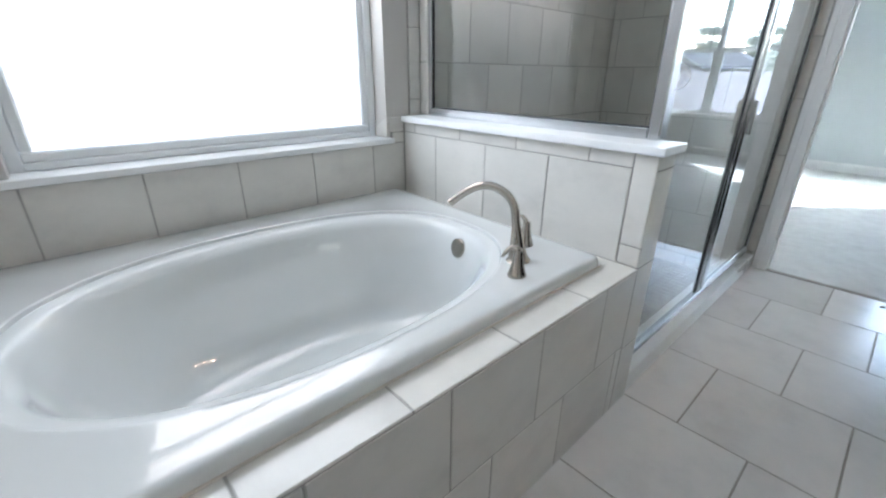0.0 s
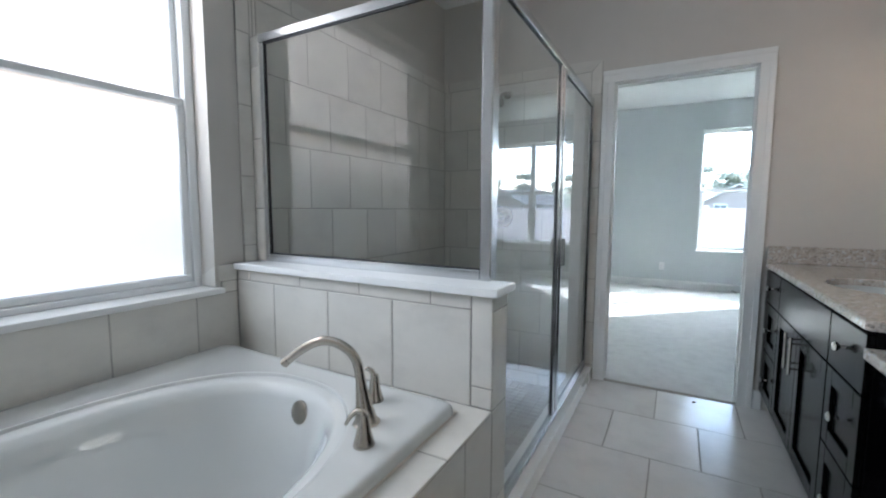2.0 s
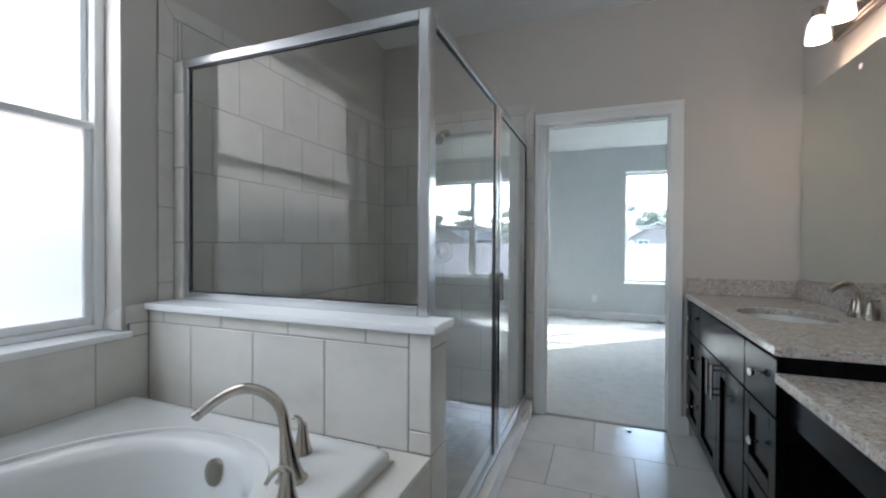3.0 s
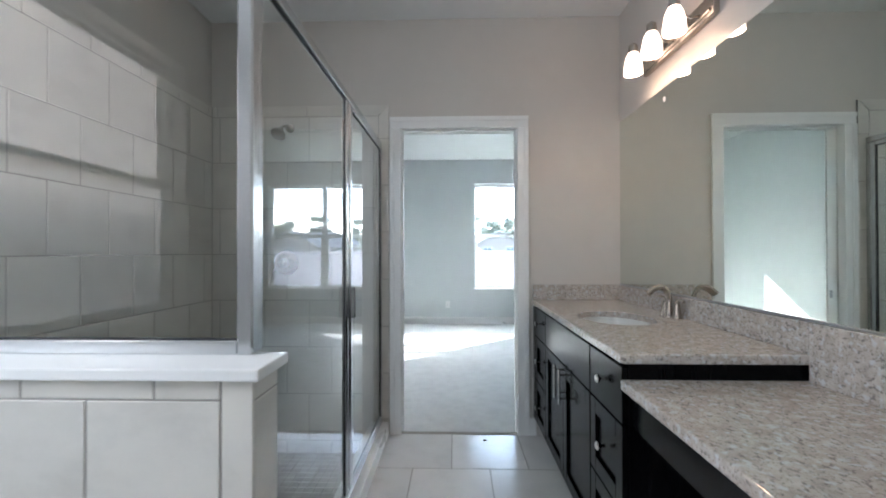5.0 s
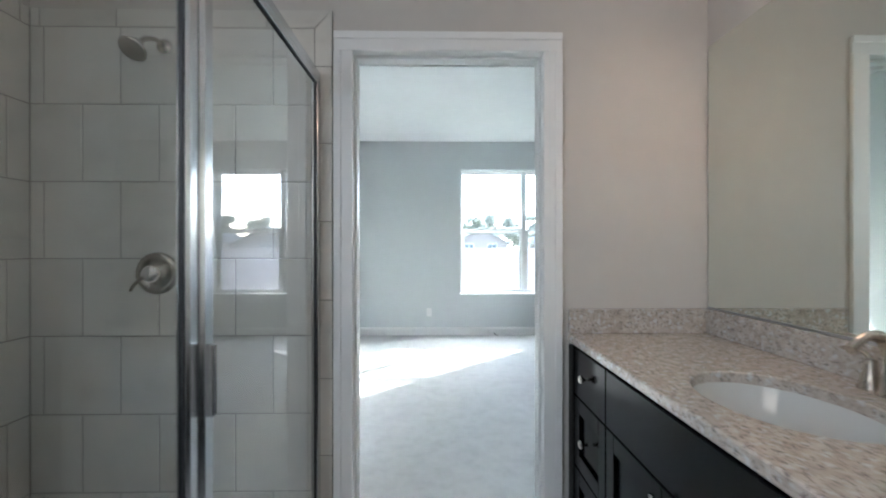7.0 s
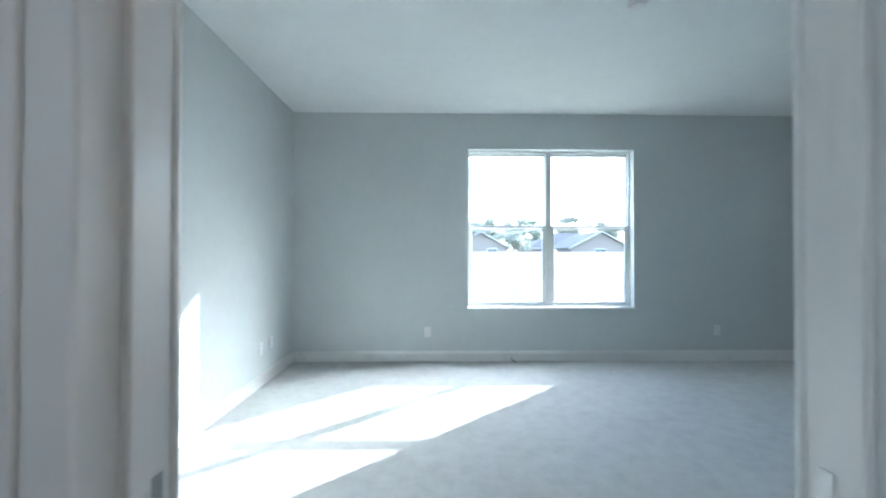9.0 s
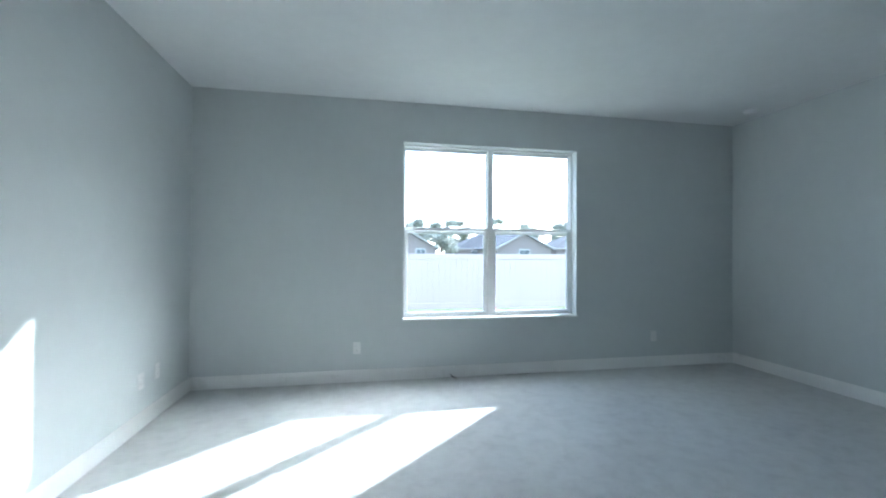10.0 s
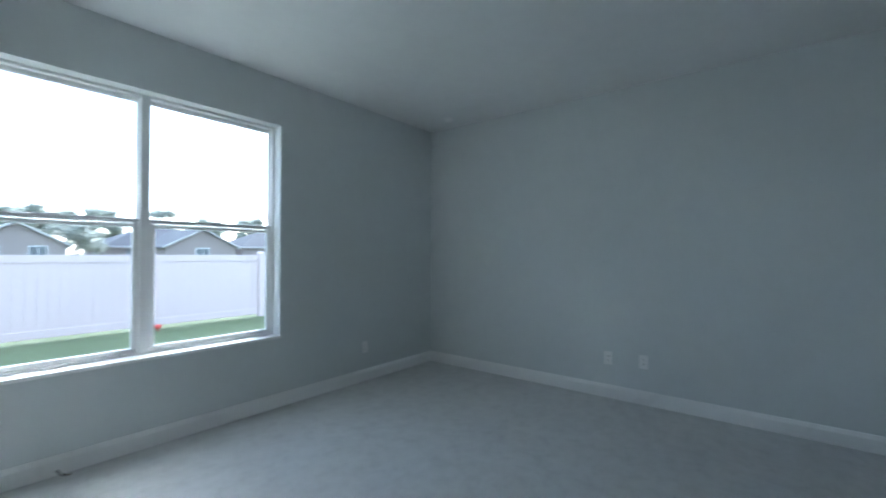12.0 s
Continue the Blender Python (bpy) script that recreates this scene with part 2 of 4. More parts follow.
def slab_with_holes(axis, at, thick, us, vs, holes):
    """A wall across axis ('x' or 'y') or a slab across 'z', in cells between the breaks us and vs, less the cells in holes."""
    bm = bmesh.new()
    put = {"x": lambda a, u, v: (a, u, v), "y": lambda a, u, v: (u, a, v), "z": lambda a, u, v: (u, v, a)}[axis]
    grid = {}
    for k, a in enumerate((at, at + thick)):
        for i, u in enumerate(us):
            for j, v in enumerate(vs):
                grid[k, i, j] = bm.verts.new(put(a, u, v))
    full = {(i, j) for i in range(len(us) - 1) for j in range(len(vs) - 1)} - set(holes)
    for i, j in full:
        for k in (0, 1):
            bm.faces.new([grid[k, i, j], grid[k, i + 1, j], grid[k, i + 1, j + 1], grid[k, i, j + 1]])
        for (di, dj), (a, b) in {(-1, 0): ((i, j), (i, j + 1)), (1, 0): ((i + 1, j), (i + 1, j + 1)), (0, -1): ((i, j), (i + 1, j)), (0, 1): ((i, j + 1), (i + 1, j + 1))}.items():
            if (i + di, j + dj) not in full:
                bm.faces.new([grid[0, *a], grid[0, *b], grid[1, *b], grid[1, *a]])
    loose = [v for v in bm.verts if not v.link_faces]
    bmesh.ops.delete(bm, geom=loose, context="VERTS")
    return bm


def rings(bm, loops, closed=True, cap_start=False, cap_end=False):
    """Skins a list of loops of points."""
    made = [[bm.verts.new(p) for p in loop] for loop in loops]
    n = len(made[0])
    for a, b in zip(made, made[1:]):
        for i in range(n if closed else n - 1):
            j = (i + 1) % n
            bm.faces.new([a[i], a[j], b[j], b[i]])
    if cap_start:
        bm.faces.new(made[0][::-1])
    if cap_end:
        bm.faces.new(made[-1])
    return bm


def lathe(profile, n=24, at=(0, 0, 0), turn=None, bm=None, caps=True):
    """Turns (radius, height) pairs about z, then poses them."""
    m = Matrix.Translation(at) @ (turn.to_4x4() if turn else Matrix.Identity(4))
    loops = [[m @ Vector((r * math.cos(2 * math.pi * i / n), r * math.sin(2 * math.pi * i / n), h)) for i in range(n)] for r, h in profile]
    return rings(bm or bmesh.new(), loops, True, caps, caps)


def facing(direction):
    return Vector(direction).to_track_quat("Z", "Y").to_matrix()


def tube(points, radii, n=14, flat=1.0, bm=None):
    """A tube along points with a radius at each."""
    pts = [Vector(p) for p in points]
    loops = []
    up = Vector((0.13, 0.21, 0.97))
    for i, p in enumerate(pts):
        d = (pts[min(i + 1, len(pts) - 1)] - pts[max(i - 1, 0)]).normalized()
        side = d.cross(up)
        side = side.normalized() if side.length > 1e-4 else Vector((1, 0, 0))
        up = side.cross(d).normalized()
        r = radii[i] if isinstance(radii, (list, tuple)) else radii
        loops.append([p + side * (r * math.cos(2 * math.pi * k / n)) + up * (r * flat * math.sin(2 * math.pi * k / n)) for k in range(n)])
    return rings(bm or bmesh.new(), loops, True, True, True)


def spline(points, steps=8):
    """A Catmull-Rom line through points."""
    p = [Vector(q) for q in points]
    p = [p[0] * 2 - p[1]] + p + [p[-1] * 2 - p[-2]]
    out = []
    for a, b, c, d in zip(p, p[1:], p[2:], p[3:]):
        for s in range(steps):
            t = s / steps
            out.append(0.5 * (2 * b + (c - a) * t + (2 * a - 5 * b + 4 * c - d) * t * t + (3 * b - a - 3 * c + d) * t ** 3))
    return out + [p[-2]]


# ---- the plan ----
XW, XV = -1.668, 1.058            # bathroom: window wall, vanity wall
YB, CEIL = -3.95, 2.757          # bathroom: wall behind; ceiling height of both rooms
YD = 0.125                      # bedroom side of the wall with the doorway
BX0, BX1, BY1 = -1.635, 4.142, 4.275   # bedroom walls
OUT = 0.22                      # thickness of outer walls
DOOR, DOOR_H = 0.387, 2.03
WIN = (0.30, 2.163, 0.578, 2.36)     # bedroom window opening x, x, z, z
BWIN = (-3.275, -1.982, 0.856, 2.33)    # bathroom window opening y, y, z, z

# ---- large structure ----
wall_door = structure("wall_1", slab_with_holes("y", 0.0, YD, [XW - OUT, -DOOR - 0.02, DOOR + 0.02, BX1 + 0.12], [0.0, DOOR_H + 0.02, CEIL], [(1, 0)]),
                      M_WALL_BATH, "painted greige wall with the doorway", "wall")
wall_window = structure("wall_2", slab_with_holes("x", XW, -OUT, [YB - 0.12, BWIN[0], BWIN[1], 0.0], [-0.02, BWIN[2], BWIN[3], CEIL], [(1, 1)]),
                        M_WALL_BATH, "painted outer wall around the frosted window", "wall")
wall_vanity = structure("wall_3", box((XV, YB, -0.02), (XV + 0.12, 0.0, CEIL)), M_WALL_BATH, "painted greige wall behind the vanity mirror", "wall")
wall_back = structure("wall_4", box((XW, YB - 0.12, -0.02), (XV + 0.12, YB, CEIL)), M_WALL_BATH, "plain painted wall closing the bathroom", "wall")
wall_bed_window = structure("wall_5", slab_with_holes("y", BY1, OUT, [BX0 - 0.12, WIN[0], WIN[1], BX1 + 0.12], [-0.02, WIN[2], WIN[3], CEIL], [(1, 1)]),
                            M_WALL_BED, "blue-grey lit painted wall around the bedroom window", "wall")
wall_bed_left = structure("wall_6", box((BX0 - 0.12, YD, -0.02), (BX0, BY1, CEIL)), M_WALL_BED, "painted bedroom wall with a sun patch", "wall")
wall_bed_right = structure("wall_7", box((BX1, YD, -0.02), (BX1 + 0.12, BY1, CEIL)), M_WALL_BED, "painted bedroom wall in shade", "wall")
wall_bed_door = structure("wall_8", slab_with_holes("y", YD, 0.004, [BX0, -DOOR - 0.02, DOOR + 0.02, BX1], [0.0, DOOR_H + 0.02, CEIL], [(1, 0)]),
                          M_WALL_BED, "painted bedroom face of the doorway wall", "wall")
ceiling_bath = structure("ceiling_1", box((XW - OUT, YB - 0.12, CEIL), (XV + 0.12, 0.06, CEIL + 0.12)), M_CEIL, "white textured bathroom ceiling", "ceiling")
ceiling_bed = structure("ceiling_2", box((BX0 - 0.12, 0.06, CEIL), (BX1 + 0.12, BY1 + OUT, CEIL + 0.12)), M_CEIL, "white textured bedroom ceiling", "ceiling")
roof_slab = structure("roof", box((XW - OUT - 0.3, YB - 0.5, CEIL + 0.125), (BX1 + 0.6, BY1 + OUT + 0.3, CEIL + 0.3)), M_ROOF, "shingled roof over the rooms", "roof")
floor_bath = structure("floor_1", add_box(box((-0.60, YB - 0.12, -0.12), (XV + 0.12, 0.03, -0.0015)), (XW - OUT, YB - 0.12, -0.12), (-0.602, -1.9, -0.0015)), M_GROUT, "grouted bathroom floor under square porcelain tiles", "floor")
floor_bed = structure("floor_2", box((BX0 - 0.12, 0.03, -0.12), (BX1 + 0.12, BY1 + OUT, 0.0)), M_CARPET, "grey-beige cut pile bedroom carpet", "floor")


def casing(name, y0, y1, label):
    """Door casing on one face of the wall: two legs and a head, with a stepped profile."""
    ob = thing(name, label, "door casing", kind="structure")
    w, f = 0.076, DOOR - 0.004
    s = 1 if y1 > y0 else -1
    for sx in (-1, 1):
        bm = bmesh.new()
        add_box(bm, (min(sx * f, sx * (f + w)), min(y0, y1), 0), (max(sx * f, sx * (f + w)), max(y0, y1), DOOR_H - 0.004), 0.003)
        a, b = sorted((sx * (f + w - 0.03), sx * (f + w)))
        add_box(bm, (a, min(y1, y1 + s * 0.006), 0), (b, max(y1, y1 + s * 0.006), DOOR_H - 0.004), 0.002)
        part("casing_leg", bm, M_TRIM, ob)
    bm = bmesh.new()
    add_box(bm, (-f - w, min(y0, y1), DOOR_H - 0.004), (f + w, max(y0, y1), DOOR_H + w - 0.004), 0.003)
    add_box(bm, (-f - w, min(y1, y1 + s * 0.006), DOOR_H + w - 0.034), (f + w, max(y1, y1 + s * 0.006), DOOR_H + w - 0.004), 0.002)
    part("casing_head", bm, M_TRIM, ob)
    return ob


casing("door_casing_1", 0.0, -0.013, "white painted casing round the bathroom doorway")
casing("door_casing_2", YD + 0.004, YD + 0.017, "white painted casing on the bedroom side")
frame_ob = thing("door_frame", "white painted door jamb with stops, no door hung", "door frame", kind="structure")
for sx in (-1, 1):
    a, b = sorted((sx * DOOR, sx * (DOOR + 0.02)))
    part("jamb", box((a, 0.001, 0), (b, YD + 0.003, DOOR_H + 0.02), 0.001), M_TRIM, frame_ob)
    a, b = sorted((sx * DOOR, sx * (DOOR - 0.011)))
    part("stop", box((a, 0.045, 0), (b, 0.08, DOOR_H - 0.011), 0.002), M_TRIM, frame_ob)
part("jamb_head", box((-DOOR, 0.001, DOOR_H), (DOOR, YD + 0.003, DOOR_H + 0.02), 0.001), M_TRIM, frame_ob)
part("stop_head", box((-DOOR, 0.045, DOOR_H - 0.011), (DOOR, 0.08, DOOR_H), 0.002), M_TRIM, frame_ob)
part("strike_plate", box((DOOR - 0.0015, 0.09, 0.893), (DOOR, 0.112, 0.943), 0.0005), M_TRACK, frame_ob, "small satin latch plate")
part("strike_plate", box((-DOOR, 0.09, 0.893), (-DOOR + 0.0015, 0.112, 0.943), 0.0005), M_TRACK, frame_ob, "small satin strike plate")
part("threshold", box((-DOOR, -0.004, -0.004), (DOOR, 0.03, 0.004), 0.002), M_GROUT, frame_ob)


def baseboard(name, p, q, inward):
    """A run of moulded skirting from p to q, with its back on the wall."""
    p, q, nrm = Vector((*p, 0)), Vector((*q, 0)), Vector((*inward, 0))
    prof = [(0, 0), (0.014, 0), (0.014, 0.085), (0.011, 0.095), (0.008, 0.105), (0.006, 0.113), (0, 0.115)]
    loops = [[e + nrm * d + Vector((0, 0, h)) for d, h in prof] for e in (p, q)]
    return structure(name, rings(bmesh.new(), loops, True, True, True), M_TRIM, "white moulded baseboard along the bedroom wall", "baseboard")


structure("baseboard_6", box((DOOR + 0.0735, -0.014, 0.0), (0.504, -0.0005, 0.115), 0.003), M_TRIM, "short white baseboard beside the door casing", "baseboard")
baseboard("baseboard_1", (BX0 + 0.014, BY1), (BX1 - 0.014, BY1), (0, -1))
baseboard("baseboard_2", (BX0, YD + 0.02), (BX0, BY1), (1, 0))
baseboard("baseboard_3", (BX1, YD + 0.02), (BX1, BY1), (-1, 0))
baseboard("baseboard_4", (BX0 + 0.014, YD + 0.004), (-DOOR - 0.078, YD + 0.004), (0, 1))
baseboard("baseboard_5", (DOOR + 0.078, YD + 0.004), (BX1 - 0.014, YD + 0.004), (0, 1))


# ---- windows ----
def sash(parent, axis, at, u0, u1, v0, v1, pane, rail=0.04, depth=0.03, name="sash", stile=None):
    """One sash: a frame of four rails and its pane."""
    def pt(u, d, v):
        return (u, at + d, v) if axis == "y" else (at + d, u, v)

    stile = stile or rail

    def bar(a, b, c, d):
        lo, hi = pt(a, 0, c), pt(b, depth, d)
        return box([min(p, q) for p, q in zip(lo, hi)], [max(p, q) for p, q in zip(lo, hi)], 0.004)
    s = part(name, bar(u0, u1, v0, v0 + rail), M_VINYL, parent)
    part("top_rail", bar(u0, u1, v1 - rail, v1), M_VINYL, s)
    part("stile", bar(u0, u0 + stile, v0 + rail, v1 - rail), M_VINYL, s)
    part("stile", bar(u1 - stile, u1, v0 + rail, v1 - rail), M_VINYL, s)
    lo, hi = pt(u0 + stile - 0.005, depth * 0.4, v0 + rail - 0.005), pt(u1 - stile + 0.005, depth * 0.4 + math.copysign(0.005, depth), v1 - rail + 0.005)
    g = part("pane", box([min(p, q) for p, q in zip(lo, hi)], [max(p, q) for p, q in zip(lo, hi)]), pane, s)
    g.visible_shadow = False
    return s


def bedroom_window():
    x0, x1, z0, z1 = WIN
    w = thing("window_1", "white vinyl double single-hung window with sill", "window", kind="structure")
    ya = BY1 + 0.10
    xm, zm = 1.226, 1.485
    f = 0.02
    for name, lo, hi in (("window_frame", (x0, ya, z0), (x0 + f, ya + 0.07, z1)), ("window_frame", (x1 - f, ya, z0), (x1, ya + 0.07, z1)),
                         ("window_frame", (x0 + f, ya, z1 - f), (x1 - f, ya + 0.07, z1)), ("window_frame", (x0 + f, ya, z0 + 0.02), (x1 - f, ya + 0.07, z0 + 0.036)),
                         ("mullion", (xm - 0.03, ya - 0.004, z0 + 0.036), (xm + 0.03, ya + 0.075, z1 - f))):
        part(name, box(lo, hi, 0.003), M_VINYL, w)
    for a, b in ((x0 + f, xm - 0.03), (xm + 0.03, x1 - f)):
        sash(w, "y", ya + 0.01, a, b, z0 + 0.036, zm + 0.03, M_PANE, 0.03, 0.028, "lower_sash", 0.036)
        sash(w, "y", ya + 0.04, a, b, zm - 0.03, z1 - f, M_PANE, 0.03, 0.026, "upper_sash", 0.012)
        part("latch", box(((a + b) / 2 - 0.03, ya + 0.012, zm + 0.03), ((a + b) / 2 + 0.03, ya + 0.036, zm + 0.04), 0.003), M_VINYL, w)
    part("window_sill", box((x0 - 0.012, BY1 - 0.018, z0 - 0.004), (x1 + 0.012, ya + 0.02, z0 + 0.018), 0.004, 2), M_TRIM, w, "white marble sill")
    return w


def bathroom_window():
    y0, y1, z0, z1 = BWIN
    w = thing("window_2", "white vinyl single-hung window with frosted panes", "window", kind="structure")
    xa = XW - 0.09
    f = 0.035
    for lo, hi in (((xa - 0.07, y0, z0), (xa, y0 + f, z1)), ((xa - 0.07, y1 - f, z0), (xa, y1, z1)), ((xa - 0.07, y0 + f, z1 - f), (xa, y1 - f, z1)),
                   ((xa - 0.07, y0 + f, z0 + 0.007), (xa, y1 - f, z0 + 0.03))):
        part("window_frame", box(lo, hi, 0.003), M_VINYL, w)
    zm = 1.61
    sash(w, "x", xa - 0.01, y0 + f, y1 - f, z0 + 0.03, zm + 0.025, M_FROST, 0.03, -0.028, "lower_sash")
    sash(w, "x", xa - 0.04, y0 + f, y1 - f, zm - 0.02, z1 - f, M_FROST, 0.024, -0.026, "upper_sash")
    part("window_sill", box((xa - 0.02, y0 - 0.03, z0 - 0.018), (XW + 0.035, y1 + 0.02, z0 + 0.006), 0.005, 2), M_TRIM, w, "white marble sill")
    return w


bedroom_window()
bathroom_window()

# ---- tiles ----
TILES = {}


def tile_mesh(sx, sy, sz, material):
    key = (round(sx, 3), round(sy, 3), round(sz, 3), material.name)
    if key not in TILES:
        TILES[key] = mesh_of("tile", box((-sx / 2, -sy / 2, -sz / 2), (sx / 2, sy / 2, sz / 2), min(0.0025, 0.3 * min(sx, sy, sz))), material)
    return TILES[key]


def lay(parent, lo, hi, material=None, joint=0.0035, name="tile"):
    """One tile filling lo..hi less half a joint on its two long axes."""
    material = material or M_TILE
    lo, hi = Vector(lo), Vector(hi)
    size = hi - lo
    thin = min(range(3), key=lambda i: size[i])
    s = [size[i] if i == thin else size[i] - joint for i in range(3)]
    if min(s) <= 0.002:
        return None
    ob = new(name, tile_mesh(*s, material))
    ob.parent = parent
    ob.matrix_parent_inverse = parent.matrix_world.inverted()
    ob.location = (lo + hi) / 2
    return ob


def field(parent, axis, face, thick, u0, u1, rows, pitch, offsets, material=None, joint=0.0035):
    """Courses of tiles on a plane across axis: rows are height pairs, offsets the joints' starts in turn."""
    for k, (v0, v1) in enumerate(rows):
        o = offsets[k % len(offsets)]
        i0, i1 = math.floor((u0 - o) / pitch), math.ceil((u1 - o) / pitch)
        for i in range(i0, i1):
            a, b = max(u0, o + i * pitch), min(u1, o + (i + 1) * pitch)
            if b - a < 0.012:
                continue
            p = {"x": ((face, a, v0), (face + thick, b, v1)), "y": ((a, face, v0), (b, face + thick, v1)), "z": ((a, v0, face), (b, v1, face + thick))}[axis]
            lay(parent, [min(m, n) for m, n in zip(*p)], [max(m, n) for m, n in zip(*p)], material, joint)


def lay_poly(parent, axis, face, thick, pts, material=None, name="tile"):
    """One cut tile: a polygon of (u, v) pairs on a plane across axis."""
    put = {"x": lambda a, u, v: (a, u, v), "y": lambda a, u, v: (u, a, v)}[axis]
    c = Vector((sum(u for u, v in pts) / len(pts), sum(v for u, v in pts) / len(pts)))
    small = []
    for u, v in pts:
        d = c - Vector((u, v))
        small.append(Vector((u, v)) + Vector((math.copysign(0.002, d.x), math.copysign(0.002, d.y))))
    bm = rings(bmesh.new(), [[put(a, u, v) for u, v in small] for a in (face, face + thick)], True, True, True)
    return part(name, bm, material or M_TILE, parent)


TW = 0.300
ROWS = [-0.13, -0.045, 0.265, 0.575, 0.886, 1.193, 1.498, 1.805, 2.112]
ROWP = list(zip(ROWS, ROWS[1:]))
PY0, PY1 = -1.89, -1.768        # pony wall
PX = -0.458                     # its free end
CAPZ = 0.958
GX, GY = -0.527, -1.772         # planes of the shower glass
TZ, TB = 2.112, 2.185           # shower tile: last course, top of the trim course

# grout beds behind the wall tiles
part("grout", box((XW, -0.0105, -0.16), (-0.466, 0.0, TB - 0.002)), M_GROUT, wall_door)
part("grout", box((XW, PY0 + 0.042, -0.16), (XW + 0.0105, -0.0105, TB - 0.002)), M_GROUT, wall_window)
# the bed stands behind the trim and the sill's apron
part("grout", box((XW, YB, 0.5), (XW + 0.0105, PY0, BWIN[2] - 0.02)), M_GROUT, wall_window)
part("grout", box((XW, BWIN[1] + 0.022, BWIN[2] - 0.02), (XW + 0.0105, PY0, 0.955)), M_GROUT, wall_window)
part("grout", box((XW, YB, BWIN[2] - 0.02), (XW + 0.0105, BWIN[0] - 0.032, 0.955)), M_GROUT, wall_window)

# ---- pony wall, tub deck, shower curb ----
pony = structure("wall_9", box((XW + 0.005, PY0 + 0.002, -0.16), (PX - 0.002, PY1 - 0.002, CAPZ - 0.027)), M_GROUT, "tiled half-height wall between tub and shower", "half wall")
part("cap", box((XW + 0.012, PY0 - 0.018, CAPZ - 0.027), (PX + 0.018, PY1 + 0.02, CAPZ), 0.005, 2), M_TRIM, pony, "white marble cap slab")
deck = structure("tub_deck", box((-0.625, YB, 0), (PX - 0.002, PY0 + 0.008, 0.5755)), M_GROUT, "tiled tub apron and ledge", "tub deck")
curb = structure("shower_curb", box((-0.59, PY1, -0.16), (-0.466, -0.014, 0.085), 0.004, 2), M_TRIM, "white marble shower curb", "curb")
shower_floor = structure("shower_floor", box((XW, PY1 - 0.008, -0.2), (-0.59, 0.0, -0.1335)), M_GROUT, "small grey mosaic shower floor below a curb", "floor")

# ---- bathtub ----
def bathtub():
    tub = thing("bathtub", "white acrylic drop-in soaking tub with oval basin", "bathtub", at=(-1.14, -2.79, 0.57))
    ox0, ox1, oy0, oy1, ztop = XW + 0.014, -0.548, -3.55, -1.948, 0.603
    cx, cy = -1.075, -2.715
    ease = 0.03
    angles = [2 * math.pi * i / 120 for i in range(120)]
    for qx, qy in ((ox0, oy0), (ox1, oy0), (ox1, oy1), (ox0, oy1)):
        ex, ey = math.copysign(ease, cx - qx), math.copysign(ease, cy - qy)
        for k in (0.0, 0.5, 1.0):
            # three points round each corner
            px = qx + ex * (1 - math.sin(k * math.pi / 2))
            py = qy + ey * (1 - math.cos(k * math.pi / 2))
            angles.append(math.atan2(py - cy, px - cx) % (2 * math.pi))
    angles = sorted(angles)
    n = len(angles)

    def outer(i, inset, z):
        c, s = math.cos(angles[i]), math.sin(angles[i])
        hx = (ox1 - cx if c > 0 else cx - ox0) - inset
        hy = (oy1 - cy if s > 0 else cy - oy0) - inset
        r = min(hx / max(abs(c), 1e-6), hy / max(abs(s), 1e-6))
        x, y = r * c, r * s
        # round the corner
        dx, dy = hx - abs(x), hy - abs(y)
        if dx < ease and dy < ease:
            u, v = ease - dx, ease - dy
            f = ease / max(math.hypot(u, v), ease)
            x = math.copysign(hx - ease + u * f, x)
            y = math.copysign(hy - ease + v * f, y)
        return Vector((cx + x, cy + y, z))

    def oval(i, hx, hy, z, k=2.35, dy=0.0, dx=0.0):
        c, s = math.cos(angles[i]), math.sin(angles[i])
        r = ((abs(c) / hx) ** k + (abs(s) / hy) ** k) ** (-1 / k)
        return Vector((cx + dx + r * c, cy + dy + r * s, z))
    lip = ((0.001, 0.578), (0.0, 0.582), (0.0015, 0.594), (0.004, 0.602), (0.008, 0.607), (0.014, 0.610), (0.022, 0.6112), (0.04, 0.6115))
    L = [[outer(i, inset, z) for i in range(n)] for inset, z in lip]
    HX, HY = 0.437, 0.67
    L += [[oval(i, HX + 0.012, HY + 0.012, ztop - 0.001) for i in range(n)], [oval(i, HX + 0.004, HY + 0.004, ztop + 0.001) for i in range(n)]]
    L += [[oval(i, HX, HY, ztop - 0.001) for i in range(n)], [oval(i, HX - 0.004, HY - 0.004, ztop - 0.011) for i in range(n)],
          [oval(i, HX - 0.03, HY - 0.03, ztop - 0.014) for i in range(n)], [oval(i, HX - 0.042, HY - 0.042, ztop - 0.022) for i in range(n)],
          [oval(i, HX - 0.06, HY - 0.062, ztop - 0.05) for i in range(n)], [oval(i, HX - 0.085, HY - 0.09, ztop - 0.14) for i in range(n)],
          [oval(i, HX - 0.12, HY - 0.13, ztop - 0.27, dy=0.02) for i in range(n)], [oval(i, HX - 0.155, HY - 0.18, ztop - 0.36, dy=0.04) for i in range(n)],
          [oval(i, HX - 0.2, HY - 0.24, ztop - 0.40, dy=0.05) for i in range(n)], [oval(i, HX - 0.28, HY - 0.34, ztop - 0.412, dy=0.06) for i in range(n)],
          [oval(i, 0.02, 0.05, ztop - 0.418, dy=0.1) for i in range(n)]]
    # the rim falls slightly from the wall to the front
    for loop in L:
        for v in loop:
            v.z += 0.01 * max(0.0, min(1.0, (-0.6 - v.x) / 1.0))
    bm = rings(bmesh.new(), L, True, False, True)
